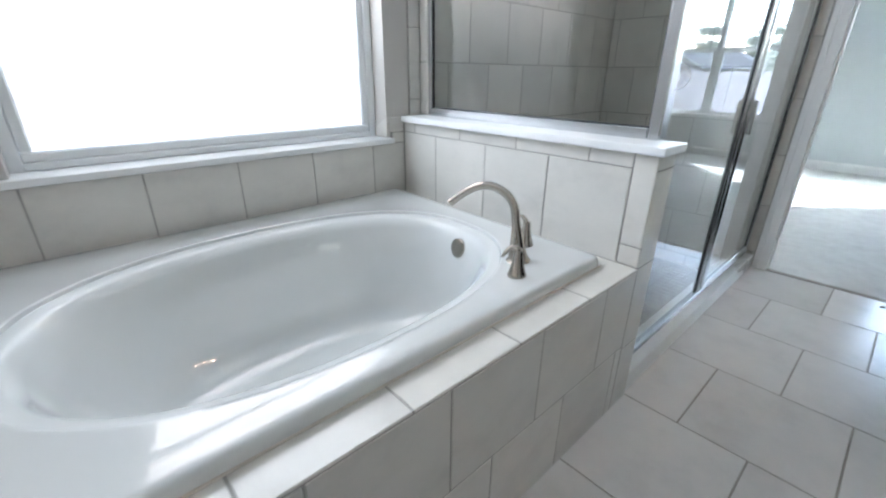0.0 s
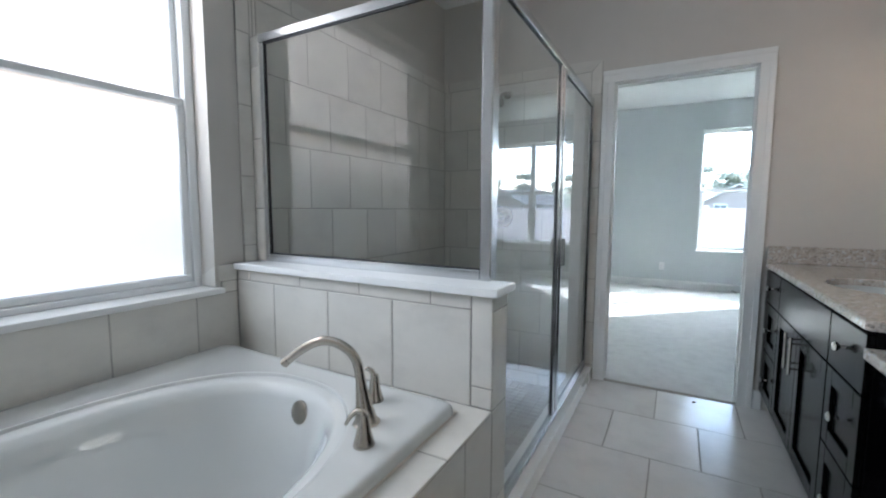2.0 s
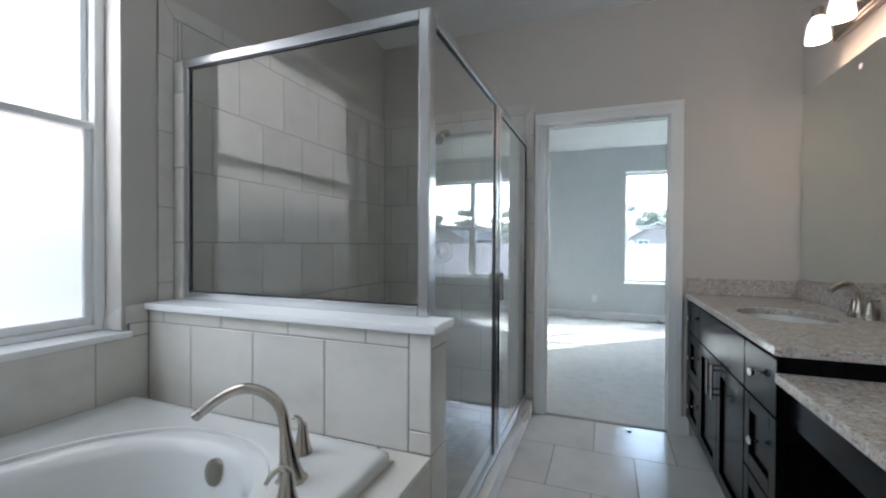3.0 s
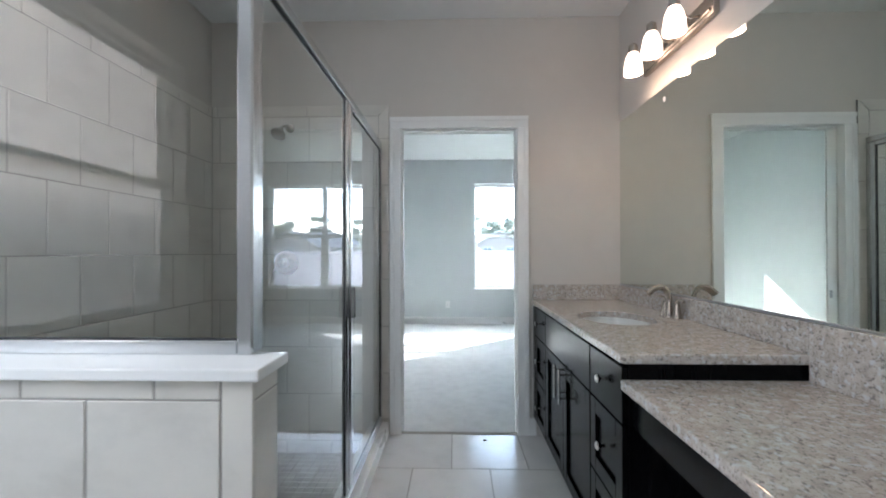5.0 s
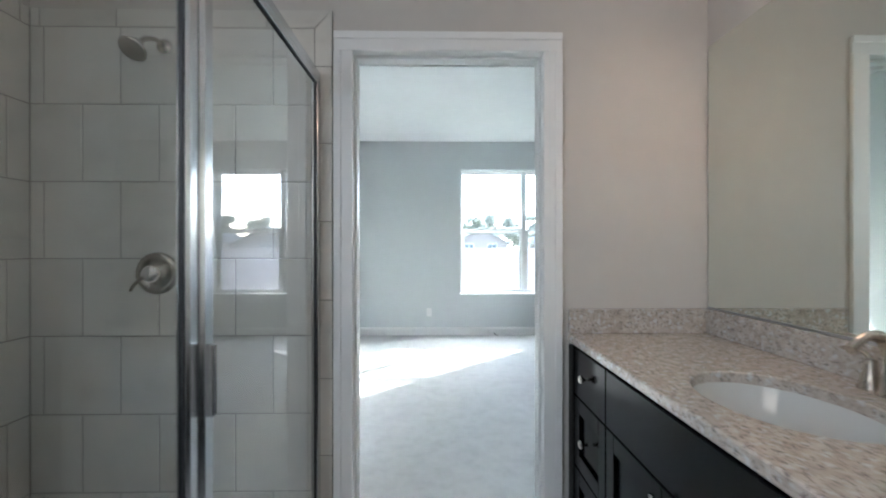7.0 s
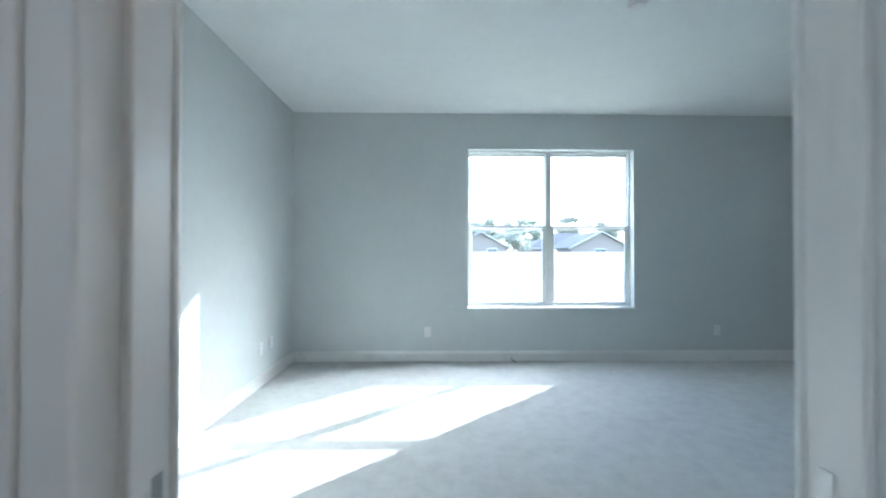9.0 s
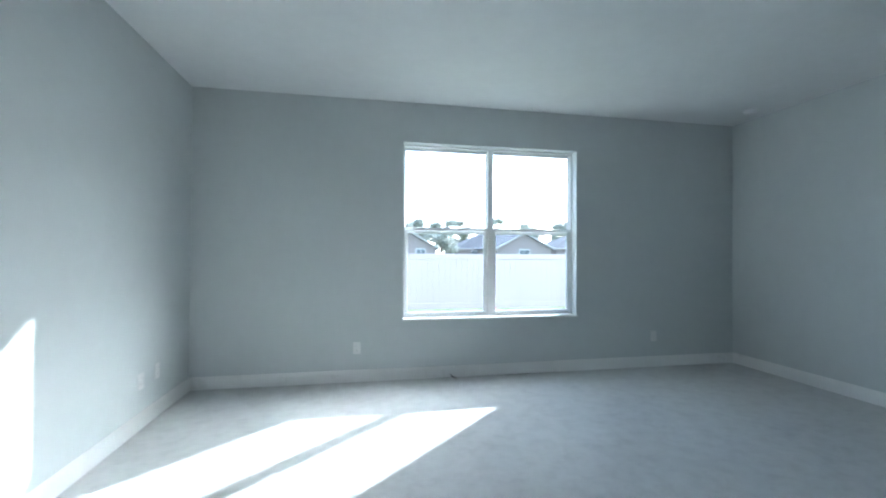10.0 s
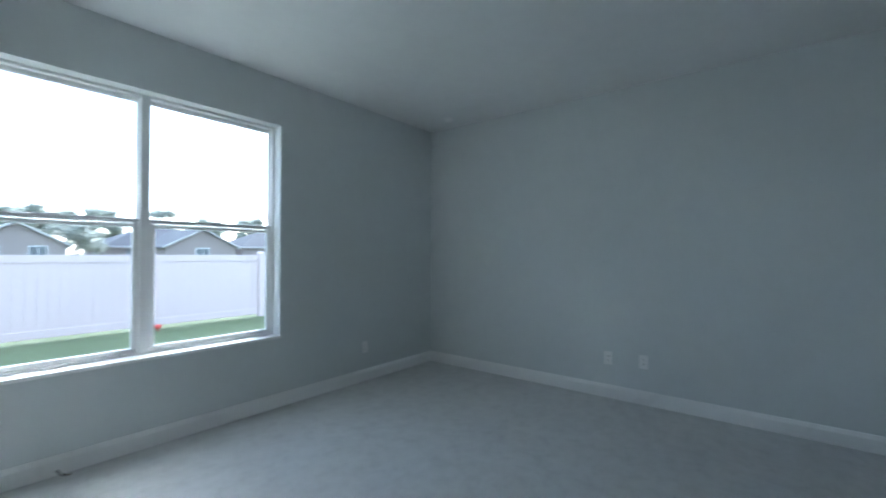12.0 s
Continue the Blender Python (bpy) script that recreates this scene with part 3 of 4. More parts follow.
    bmesh.ops.translate(bm, verts=bm.verts[:], vec=(1.14, 2.79, -0.57))
    part("shell", bm, M_ACRYLIC, tub, smooth=True)
    d = facing((-0.1, -1, 0.22))
    ov = lathe([(0.0, 0.012), (0.03, 0.012), (0.037, 0.009), (0.038, 0.0)][::-1], 28, (0, 0, 0), d)
    bmesh.ops.translate(ov, verts=ov.verts[:], vec=(-1.037 + 1.14, -2.113 + 2.79, 0.53 - 0.57))
    part("overflow", ov, M_NICKEL, tub, "satin nickel overflow plate", True)
    return tub


bathtub()


def tub_faucet():
    f = thing("tub_faucet", "brushed nickel arched roman tub faucet with two levers", "faucet", at=(-0.69, -2.158, 0.605))
    # trumpet-shaped foot that leans into the arch of the spout
    foot = spline([(-0.026, -0.013, 0.0), (-0.027, -0.0135, 0.012), (-0.031, -0.015, 0.045), (-0.036, -0.0175, 0.09), (-0.0405, -0.0195, 0.13)], 5)
    m = len(foot)
    part("spout_base", tube(foot, [0.0132 + 0.0265 * (1 - i / (m - 1)) ** 1.4 for i in range(m)], 24), M_NICKEL, f, smooth=True)
    reach, start = Vector((-0.224, -0.078, 0)), Vector((-0.0195, -0.012, 0))
    arc = spline([tuple(start + reach * q + Vector((0, 0, z))) for q, z in ((0.094, 0.128), (0.125, 0.168), (0.21, 0.199), (0.35, 0.219), (0.5, 0.225), (0.65, 0.217), (0.82, 0.194), (1.0, 0.160))])
    m = len(arc)
    part("spout", tube(arc, [0.0135 - 0.001 * i / m for i in range(m)], 18, 1.0), M_NICKEL, f, smooth=True)
    end = start + reach
    part("spout_tip", tube([(end.x + 0.004, end.y + 0.0015, 0.163), (end.x - 0.008, end.y - 0.003, 0.153)], [0.0145, 0.016], 18, 0.85), M_NICKEL, f, smooth=True)
    cone = [(0.027, 0.0), (0.028, 0.004), (0.025, 0.012), (0.018, 0.04), (0.0135, 0.07), (0.0125, 0.084)]
    for (x, y), lv in (((0.043, -0.106), [(0, 0, 0.072), (-0.003, -0.002, 0.086), (-0.012, -0.008, 0.092), (-0.026, -0.018, 0.078), (-0.036, -0.025, 0.058)]),
                       ((-0.086, 0.101), [(0, 0, 0.072), (-0.003, -0.001, 0.086), (-0.01, -0.004, 0.096), (-0.018, -0.008, 0.103), (-0.026, -0.012, 0.1)])):
        h = part("handle", lathe(cone, 22, (x, y, 0)), M_NICKEL, f, smooth=True)
        line = spline([(x + a, y + b, c) for a, b, c in lv], 4)
        k = len(line)
        part("lever", tube(line, [0.0125 - 0.007 * (i / k) ** 2 for i in range(k)], 12, 0.7), M_NICKEL, h, smooth=True)
    return f


tub_faucet()
part("caulk", box((-0.5525, -3.53, 0.5762), (-0.5445, -1.955, 0.5825), 0.002), M_CAULK, deck, "beige caulk line along the tub")


# ---- shower enclosure ----
def shower_enclosure():
    s = thing("shower_enclosure", "aluminium-framed clear glass shower enclosure with hinged door", "shower enclosure", at=(GX, GY, CAPZ))
    zt, r, yd = 1.90, 0.034, -0.868

    def bar(name, lo, hi, mat=None, parent=None, bev=0.003, label=""):
        return part(name, moved(box(lo, hi, bev)), mat or M_CHROME, parent or s, label)

    def moved(bm):
        bmesh.ops.translate(bm, verts=bm.verts[:], vec=(-GX, -GY, -CAPZ))
        return bm
    # panel on the half wall
    bar("wall_jamb", (-1.598, GY - 0.014, CAPZ), (-1.574, GY + 0.014, zt))
    bar("corner_post", (GX - 0.024, GY - 0.018, CAPZ), (GX + 0.016, GY + 0.018, zt + r), bev=0.005)
    bar("panel_channel", (GX - 0.013, GY + 0.0185, CAPZ + 0.002), (GX + 0.013, GY + 0.045, zt + r - 0.002))
    bar("bottom_rail", (-1.574, GY - 0.014, CAPZ), (GX - 0.024, GY + 0.014, CAPZ + 0.034))
    bar("top_rail", (XW + 0.01, GY - 0.016, zt), (GX - 0.024, GY + 0.016, zt + r))
    for lo, hi in (((-1.574, GY - 0.006, CAPZ + 0.034), (-1.570, GY + 0.006, zt)), ((GX - 0.028, GY - 0.006, CAPZ + 0.034), (GX - 0.024, GY + 0.006, zt)),
                   ((-1.570, GY - 0.006, zt - 0.006), (GX - 0.028, GY + 0.006, zt)), ((-1.570, GY - 0.006, CAPZ + 0.034), (GX - 0.028, GY + 0.006, CAPZ + 0.038))):
        bar("seal", lo, hi, M_GASKET, bev=0)
    g = bar("glass_panel", (-1.570, GY - 0.003, CAPZ + 0.038), (GX - 0.028, GY + 0.003, zt - 0.006), M_GLASS, bev=0)
    g.visible_shadow = False
    # fixed panel beside the door, below it the curb
    bar("top_rail", (GX - 0.016, GY + 0.0455, zt), (GX + 0.016, -0.012, zt + r))
    bar("bottom_rail", (GX - 0.018, PY1 + 0.03, 0.085), (GX + 0.018, -0.012, 0.108), M_TRACK)
    bar("strike_post", (GX - 0.015, yd - 0.035, 0.108), (GX + 0.015, yd, zt), bev=0.006)
    bar("wall_jamb", (GX - 0.016, -0.042, 0.108), (GX + 0.016, -0.011, zt))
    bar("side_jamb", (GX - 0.014, PY1 + 0.0, 0.108), (GX + 0.014, PY1 + 0.02, CAPZ - 0.03))
    bar("seal", (GX - 0.006, yd - 0.039, 0.108), (GX + 0.006, yd - 0.035, zt), M_GASKET, bev=0)
    g = bar("glass_panel", (GX - 0.003, PY1 + 0.026, 0.108), (GX + 0.003, yd - 0.039, zt - 0.004), M_GLASS, bev=0)
    g.visible_shadow = False
    bar("seal", (GX - 0.006, PY1 + 0.026, zt - 0.004), (GX + 0.006, yd - 0.039, zt), M_GASKET, bev=0)
    # door leaf
    y0, y1, z0, z1 = yd + 0.0015, -0.046, 0.118, zt - 0.006
    leaf = bar("door", (GX + 0.0, y0, z0), (GX + 0.022, y0 + 0.042, z1), bev=0.007, label="framed glass shower door, closed")
    bar("hinge_stile", (GX, y1 - 0.03, z0), (GX + 0.022, y1, z1), parent=leaf)
    bar("door_top_rail", (GX, y0 + 0.042, z1 - 0.022), (GX + 0.022, y1 - 0.03, z1), parent=leaf)
    bar("door_bottom_rail", (GX, y0 + 0.042, z0), (GX + 0.022, y1 - 0.03, z0 + 0.03), M_TRACK, leaf)
    bar("door_seal", (GX + 0.006, y1 - 0.036, z0 + 0.03), (GX + 0.018, y1 - 0.03, z1 - 0.022), M_GASKET, leaf, 0)
    bar("door_seal", (GX + 0.006, y0 + 0.042, z1 - 0.028), (GX + 0.018, y1 - 0.036, z1 - 0.022), M_GASKET, leaf, 0)
    g = bar("door_glass", (GX + 0.009, y0 + 0.042, z0 + 0.03), (GX + 0.014, y1 - 0.036, z1 - 0.028), M_GLASS, leaf, 0)
    g.visible_shadow = False
    pull = bmesh.new()
    add_box(pull, (GX + 0.022, y0 + 0.004, 0.90), (GX + 0.040, y0 + 0.012, 1.045), 0.003)
    add_box(pull, (GX + 0.034, y0 + 0.012, 0.90), (GX + 0.040, y0 + 0.018, 1.045), 0.003)
    part("pull", moved(pull), M_CHROME, leaf)
    return s


shower_enclosure()


def shower_fixtures():
    h = thing("shower_fixture", "brushed nickel shower head on a short wall arm", "shower head", at=(-1.13, -0.012, 2.033))
    part("flange", lathe([(0.03, 0.0), (0.029, 0.006), (0.018, 0.012), (0.012, 0.014)], 24, (0, 0, 0), facing((0, -1, 0))), M_NICKEL, h, smooth=True)
    part("arm", tube(spline([(0, -0.005, 0), (0, -0.06, 0.0), (-0.008, -0.1, -0.018), (-0.014, -0.125, -0.045)]), 0.0095, 12), M_NICKEL, h, smooth=True)
    part("head", lathe([(0.012, 0.0), (0.018, 0.012), (0.03, 0.03), (0.044, 0.046), (0.047, 0.056), (0.044, 0.06)], 28, (-0.012, -0.118, -0.038), facing((-0.1, -0.62, -0.78))), M_NICKEL, h, smooth=True)
    v = thing("shower_valve", "brushed nickel round shower valve with lever", "shower valve", at=(-1.157, -0.012, 1.135))
    part("escutcheon", lathe([(0.084, 0.0), (0.083, 0.007), (0.076, 0.014), (0.066, 0.016), (0.056, 0.011), (0.048, 0.005), (0.04, 0.004)], 40, (0, 0, 0), facing((0, -1, 0))), M_NICKEL, v, smooth=True)
    k = part("knob", lathe([(0.034, 0.003), (0.036, 0.03), (0.034, 0.046), (0.027, 0.058), (0.014, 0.064), (0.004, 0.065)], 28, (0, 0, 0), facing((0, -1, 0))), M_KNOB, v, smooth=True)
    part("lever", tube(spline([(0, -0.05, 0), (-0.03, -0.056, -0.02), (-0.055, -0.058, -0.045), (-0.066, -0.058, -0.066)], 4), [0.012, 0.011, 0.01, 0.009, 0.009, 0.009, 0.009, 0.009, 0.009, 0.008, 0.008, 0.007, 0.006], 12, 0.7), M_NICKEL, k, smooth=True)


shower_fixtures()


# ---- vanity ----
VX, VY1, VH = 0.506, -1.474, 0.862     # face, near end, body height
FT = 0.019


def front(name, parent, y0, y1, z0, z1, shaker):
    """A drawer or door front that stands proud of the body; shaker fronts are a recessed panel with stiles and rails."""
    if not shaker:
        return part(name, box((VX - FT, y0, z0), (VX, y1, z1), 0.002), M_ESPRESSO, parent)
    r = 0.055
    ob = part(name, box((VX - 0.008, y0 + r - 0.004, z0 + r - 0.004), (VX - 0.001, y1 - r + 0.004, z1 - r + 0.004)), M_ESPRESSO, parent)
    for a, b in ((y0, y0 + r), (y1 - r, y1)):
        part("stile", box((VX - FT, a, z0), (VX - 0.0005, b, z1), 0.002), M_ESPRESSO, ob)
    for a, b in ((z0, z0 + r), (z1 - r, z1)):
        part("rail", box((VX - FT, y0 + r, a), (VX - 0.0005, y1 - r, b), 0.002), M_ESPRESSO, ob)
    return ob


def knob(parent, y, z):
    part("knob", lathe([(0.006, 0.0), (0.005, 0.012), (0.008, 0.016), (0.014, 0.02), (0.015, 0.026), (0.011, 0.031), (0.004, 0.032)], 18, (VX - FT, y, z), facing((-1, 0, 0))), M_KNOB, parent, "small polished knob", True)


def pull(parent, y, z0, z1):
    bm = tube([(VX - FT - 0.03, y, z0), (VX - FT - 0.03, y, z1)], 0.006, 12)
    for z in (z0 + 0.025, z1 - 0.025):
        tube([(VX - FT, y, z), (VX - FT - 0.03, y, z)], 0.0045, 10, 1.0, bm)
    part("bar_pull", bm, M_KNOB, parent, "satin metal bar pull", True)


def cabinet_body(name, label, y0, y1, hollow=False):
    c = thing(name, label, "cabinet", "vanity cabinets")
    if hollow:
        part("body", box((VX + 0.001, y0, 0.10), (XV - 0.002, y1, 0.118), 0.0015), M_ESPRESSO, c)
        for a, b in ((y0, y0 + 0.018), (y1 - 0.018, y1)):
            part("side_panel", box((VX + 0.001, a, 0.118), (XV - 0.002, b, VH), 0.0015), M_ESPRESSO, c)
        part("back_panel", box((XV - 0.014, y0 + 0.018, 0.118), (XV - 0.002, y1 - 0.018, VH)), M_ESPRESSO, c)
        part("face_rail", box((VX + 0.001, y0 + 0.018, 0.64), (VX + 0.019, y1 - 0.018, VH), 0.001), M_ESPRESSO, c)
        part("face_rail", box((VX + 0.001, y0 + 0.018, 0.118), (VX + 0.019, y1 - 0.018, 0.15), 0.001), M_ESPRESSO, c)
    else:
        part("body", box((VX, y0, 0.10), (XV - 0.002, y1, VH), 0.0015), M_ESPRESSO, c)
    part("toe_kick", box((VX + 0.06, y0 + 0.001, 0.0), (XV - 0.004, y1 - 0.001, 0.099)), M_ESPRESSO, c)
    return c


def vanity():
    ya, yb, yc = -0.004, -0.374, -1.163
    rows = ((0.125, 0.395, 0.257), (0.40, 0.666, 0.537), (0.672, 0.848, 0.768))
    c = cabinet_body("drawer_cabinet", "espresso wood drawer cabinet with three knobs beside the doorway", yb + 0.001, ya)
    for z0, z1, zk in rows:
        d = front("drawer_front", c, yb + 0.004, ya - 0.07, z0, z1, z1 < 0.7)
        knob(d, -0.217, zk)
    part("filler", box((VX - FT, ya - 0.066, 0.125), (VX, ya, 0.848), 0.001), M_ESPRESSO, c)
    c = cabinet_body("sink_cabinet", "espresso wood sink cabinet with two shaker doors", yc + 0.001, yb - 0.001, True)
    front("false_front", c, yc + 0.004, yb - 0.004, 0.672, 0.848, False)
    ym = -0.761
    for y0, y1, yp in ((ym + 0.002, yb - 0.004, ym + 0.045), (yc + 0.004, ym - 0.002, ym - 0.045)):
        d = front("door", c, y0, y1, 0.125, 0.666, True)
        pull(d, yp, 0.495, 0.655)
    c = cabinet_body("drawer_cabinet", "espresso wood drawer cabinet with knobs beside the make-up desk", VY1, yc - 0.001)
    for z0, z1, zk in rows:
        d = front("drawer_front", c, VY1 + 0.004, yc - 0.004, z0, z1, z1 < 0.7)
        knob(d, (VY1 + yc) / 2, zk)
    # desk part with an open knee space
    k = thing("desk_cabinet", "espresso wood make-up desk apron and side panel", "cabinet", "vanity cabinets")
    part("apron", box((VX + 0.01, -2.40, 0.665), (VX + 0.03, VY1 - 0.002, 0.78), 0.002), M_ESPRESSO, k)
    part("side_panel", box((VX, -2.42, 0.0), (XV - 0.002, -2.40, 0.78), 0.002), M_ESPRESSO, k)
    part("back_panel", box((XV - 0.02, -2.40, 0.0), (XV - 0.002, VY1 - 0.002, 0.78), 0.002), M_ESPRESSO, k)


vanity()
CTOP = 0.892
SX, SY, SA, SB = 0.736, -0.757, 0.165, 0.215   # sink centre and half axes


def counter_slab():
    """The raised granite top with an oval cut-out and eased edges."""
    t = thing("countertop", "speckled beige granite vanity top with a cut-out for the basin", "countertop", at=(SX, SY, VH))
    x0, x1, y0, y1 = 0.479, XV - 0.001, VY1 - 0.012, -0.003
    ease = 0.012
    angles = [2 * math.pi * i / 64 + 0.013 for i in range(64)]
    for cx, cy in ((x0, y0), (x1, y0), (x1, y1), (x0, y1)):
        ex, ey = math.copysign(ease, SX - cx), math.copysign(ease, SY - cy)
        angles += [math.atan2(cy - SY, cx + ex - SX) % (2 * math.pi), math.atan2(cy + ey - SY, cx - SX) % (2 * math.pi)]
    angles = sorted(angles)
    n = len(angles)

    def rect(i, z, inset):
        c, s = math.cos(angles[i]), math.sin(angles[i])
        hx = (x1 - SX if c > 0 else SX - x0) - inset
        hy = (y1 - SY if s > 0 else SY - y0) - inset
        r = min(hx / max(abs(c), 1e-6), hy / max(abs(s), 1e-6))
        return (r * c, r * s, z - VH)

    def hole(i, z, grow):
        c, s = math.cos(angles[i]), math.sin(angles[i])
        r = 1 / math.sqrt((c / (SA + grow)) ** 2 + (s / (SB + grow)) ** 2)
        return (r * c, r * s, z - VH)
    L = [[hole(i, VH, 0) for i in range(n)], [rect(i, VH, 0.002) for i in range(n)], [rect(i, VH + 0.003, 0.0) for i in range(n)], [rect(i, CTOP - 0.004, 0.0) for i in range(n)],
         [rect(i, CTOP, 0.004) for i in range(n)], [hole(i, CTOP, 0.003) for i in range(n)], [hole(i, CTOP - 0.003, 0) for i in range(n)], [hole(i, VH, 0) for i in range(n)]]
    part("slab", rings(bmesh.new(), L), M_GRANITE, t)
    part("backsplash", box((XV - 0.022 - SX, y0 - SY, CTOP - VH + 0.0005), (XV - 0.001 - SX, y1 - 0.022 - SY, 0.990 - VH), 0.002), M_GRANITE, t)
    part("side_splash", box((0.485 - SX, y1 - 0.021 - SY, CTOP - VH + 0.0005), (XV - 0.001 - SX, y1 - SY, 0.990 - VH), 0.002), M_GRANITE, t)
    return t


counter_slab()
low = thing("makeup_counter", "lower speckled granite make-up desk top with tall splash", "countertop", at=(0.76, -1.9, 0.782))
part("slab", box((0.48 - 0.76, -2.44 + 1.9, 0.0), (XV - 0.001 - 0.76, VY1 - 0.001 + 1.9, 0.03), 0.004, 2), M_GRANITE, low)
part("backsplash", box((XV - 0.022 - 0.76, -2.44 + 1.9, 0.0305), (XV - 0.001 - 0.76, VY1 - 0.013 + 1.9, 0.990 - 0.782), 0.002), M_GRANITE, low)


def basin():
    b = thing("sink_basin", "white porcelain undermount oval basin", "sink", at=(SX, SY, VH))
    n = 48

    def o(k, z):
        return [((SA + 0.004) * k * math.cos(2 * math.pi * i / n), (SB + 0.004) * k * math.sin(2 * math.pi * i / n), z) for i in range(n)]
    L = [o(1.12, -0.001), o(1.0, -0.001), o(0.985, -0.012), o(0.95, -0.05), o(0.86, -0.095), o(0.66, -0.128), o(0.35, -0.142), o(0.1, -0.146)]
    part("bowl", rings(bmesh.new(), L, True, False, True), M_ACRYLIC, b, smooth=True)
    part("drain", lathe([(0.024, -0.144), (0.024, -0.141), (0.018, -0.139), (0.005, -0.14)], 20), M_NICKEL, b, smooth=True)


basin()


def sink_faucet():
    f = thing("sink_faucet", "brushed nickel widespread sink faucet with two levers", "faucet", at=(0.996, -0.747, CTOP))
    base = [(0.026, 0.0), (0.026, 0.004), (0.022, 0.01), (0.017, 0.035), (0.013, 0.06), (0.012, 0.072)]
    part("spout_base", lathe(base, 22), M_NICKEL, f, smooth=True)
    arc = spline([(0, 0, 0.06), (-0.002, 0, 0.095), (-0.016, 0, 0.128), (-0.042, -0.002, 0.142), (-0.075, -0.004, 0.132), (-0.102, -0.006, 0.110)])
    part("spout", tube(arc, [0.0125 + 0.0055 * i / len(arc) for i in range(len(arc))], 16, 0.62), M_NICKEL, f, smooth=True)
    for s in (-1, 1):
        y = s * 0.053
        h = part("handle", lathe(base, 22, (0.008, y, 0)), M_NICKEL, f, smooth=True)
        lv = spline([(0.008, y, 0.07), (0.008, y + s * 0.012, 0.084), (0.007, y + s * 0.035, 0.089), (0.005, y + s * 0.066, 0.086)], 4)
        part("lever", tube(lv, 0.0075, 10, 0.7), M_NICKEL, h, smooth=True)


sink_faucet()

# ---- mirror and light bar ----
mir = thing("vanity_mirror", "large frameless wall mirror above the vanity splash", "mirror", at=(XV, -1.3, 0.992))
part("mirror_glass", box((-0.006, -1.25, 0.0), (-0.001, 1.288, 1.058), 0.0008), M_MIRROR, mir)
part("bottom_channel", box((-0.0085, -1.25, -0.0015), (-0.0065, 1.288, 0.006), 0.0006), M_TRACK, mir, "thin metal channel under the glass")
st = thing("mirror_sticker", "small round white sticker on the mirror", "sticker", at=(XV - 0.0068, -0.6, 1.988))
part("disc", lathe([(0.013, 0.0), (0.013, 0.0006), (0.0125, 0.0008)], 20, (0, 0, 0), facing((-1, 0, 0))), M_PLASTIC, st)


def light_bar():
    b = thing("vanity_light", "brushed nickel vanity light bar with lit opal glass shades", "wall lamp", at=(XV, -0.73, 2.225))
    part("back_plate", box((-0.03, -0.32, -0.045), (-0.001, 0.32, 0.045), 0.008, 3), M_NICKEL, b)
    part("ridge", tube([(-0.03, -0.3, -0.022), (-0.03, 0.3, -0.022)], 0.008, 12), M_NICKEL, b, smooth=True)
    for i in range(3):
        y = 0.21 - 0.21 * i
        a = part("arm", tube(spline([(-0.03, y, 0.0), (-0.07, y, -0.004), (-0.11, y, 0.03), (-0.13, y, 0.065), (-0.13, y, 0.085)]), 0.006, 10), M_NICKEL, b, smooth=True)
        part("socket", lathe([(0.018, 0.02), (0.024, 0.045), (0.022, 0.075), (0.008, 0.088)], 20, (-0.13, y, 0.005)), M_NICKEL, a, smooth=True)
        bulb = bpy.data.lights.new("bulb", "POINT")
        bulb.energy, bulb.color, bulb.shadow_soft_size = 0.11, (1.0, 0.66, 0.45), 0.022
        new("bulb", bulb).location = (XV - 0.13, -0.73 + y, 2.225 - 0.035)
        part("shade", lathe([(0.046, -0.072), (0.0475, -0.06), (0.045, -0.03), (0.038, 0.01), (0.027, 0.036), (0.018, 0.046)], 28, (-0.13, y, 0.0), caps=False), M_SHADE, a, "lit frosted opal glass shade", True)


light_bar()


# ---- bedroom fittings ----
def outlet(name, pos, nrm, label, kind="outlet"):
    """A wall plate with two receptacles, facing nrm."""
    o = thing(name, label, kind, "wall plates", at=pos)
    o.matrix_world = Matrix.Translation(pos) @ facing(nrm).to_4x4()
    up = o.matrix_world.to_3x3().inverted() @ Vector((0, 0, 1))
    tall = abs(up.y) > 0.5

    def b(w, h, d0, d1, cy=0.0):
        lo, hi = ((-w / 2, cy - h / 2, d0), (w / 2, cy + h / 2, d1)) if tall else ((cy - h / 2, -w / 2, d0), (cy + h / 2, w / 2, d1))
        return box(lo, hi, 0.0015)
    part("plate", b(0.072, 0.116, 0.0, 0.005), M_PLASTIC, o)
    for s in (-1, 1):
        r = part("receptacle", b(0.034, 0.028, 0.005, 0.0075, s * 0.02), M_PLASTIC, o)
        for k in (-1, 1):
            lo, hi = ((k * 0.007 - 0.001, s * 0.02 - 0.004, 0.0075), (k * 0.007 + 0.001, s * 0.02 + 0.004, 0.0078))
            if not tall:
                lo, hi = (lo[1], lo[0], lo[2]), (hi[1], hi[0], hi[2])
            part("slot", box(lo, hi), M_DARK, r)


outlet("outlet", (-0.15, BY1, 0.325), (0, -1, 0), "white duplex outlet below and beside the window")
outlet("outlet", (3.1, BY1, 0.338), (0, -1, 0), "white duplex outlet near the shaded corner")
outlet("outlet", (BX0, 3.43, 0.333), (1, 0, 0), "white wall plate on the sunlit wall")
outlet("outlet", (BX0, 3.665, 0.345), (1, 0, 0), "white wall plate on the sunlit wall")
outlet("outlet", (BX1, 2.194, 0.353), (-1, 0, 0), "white wall plate on the shaded wall")
outlet("outlet", (BX1, 1.897, 0.362), (-1, 0, 0), "white wall plate on the shaded wall")


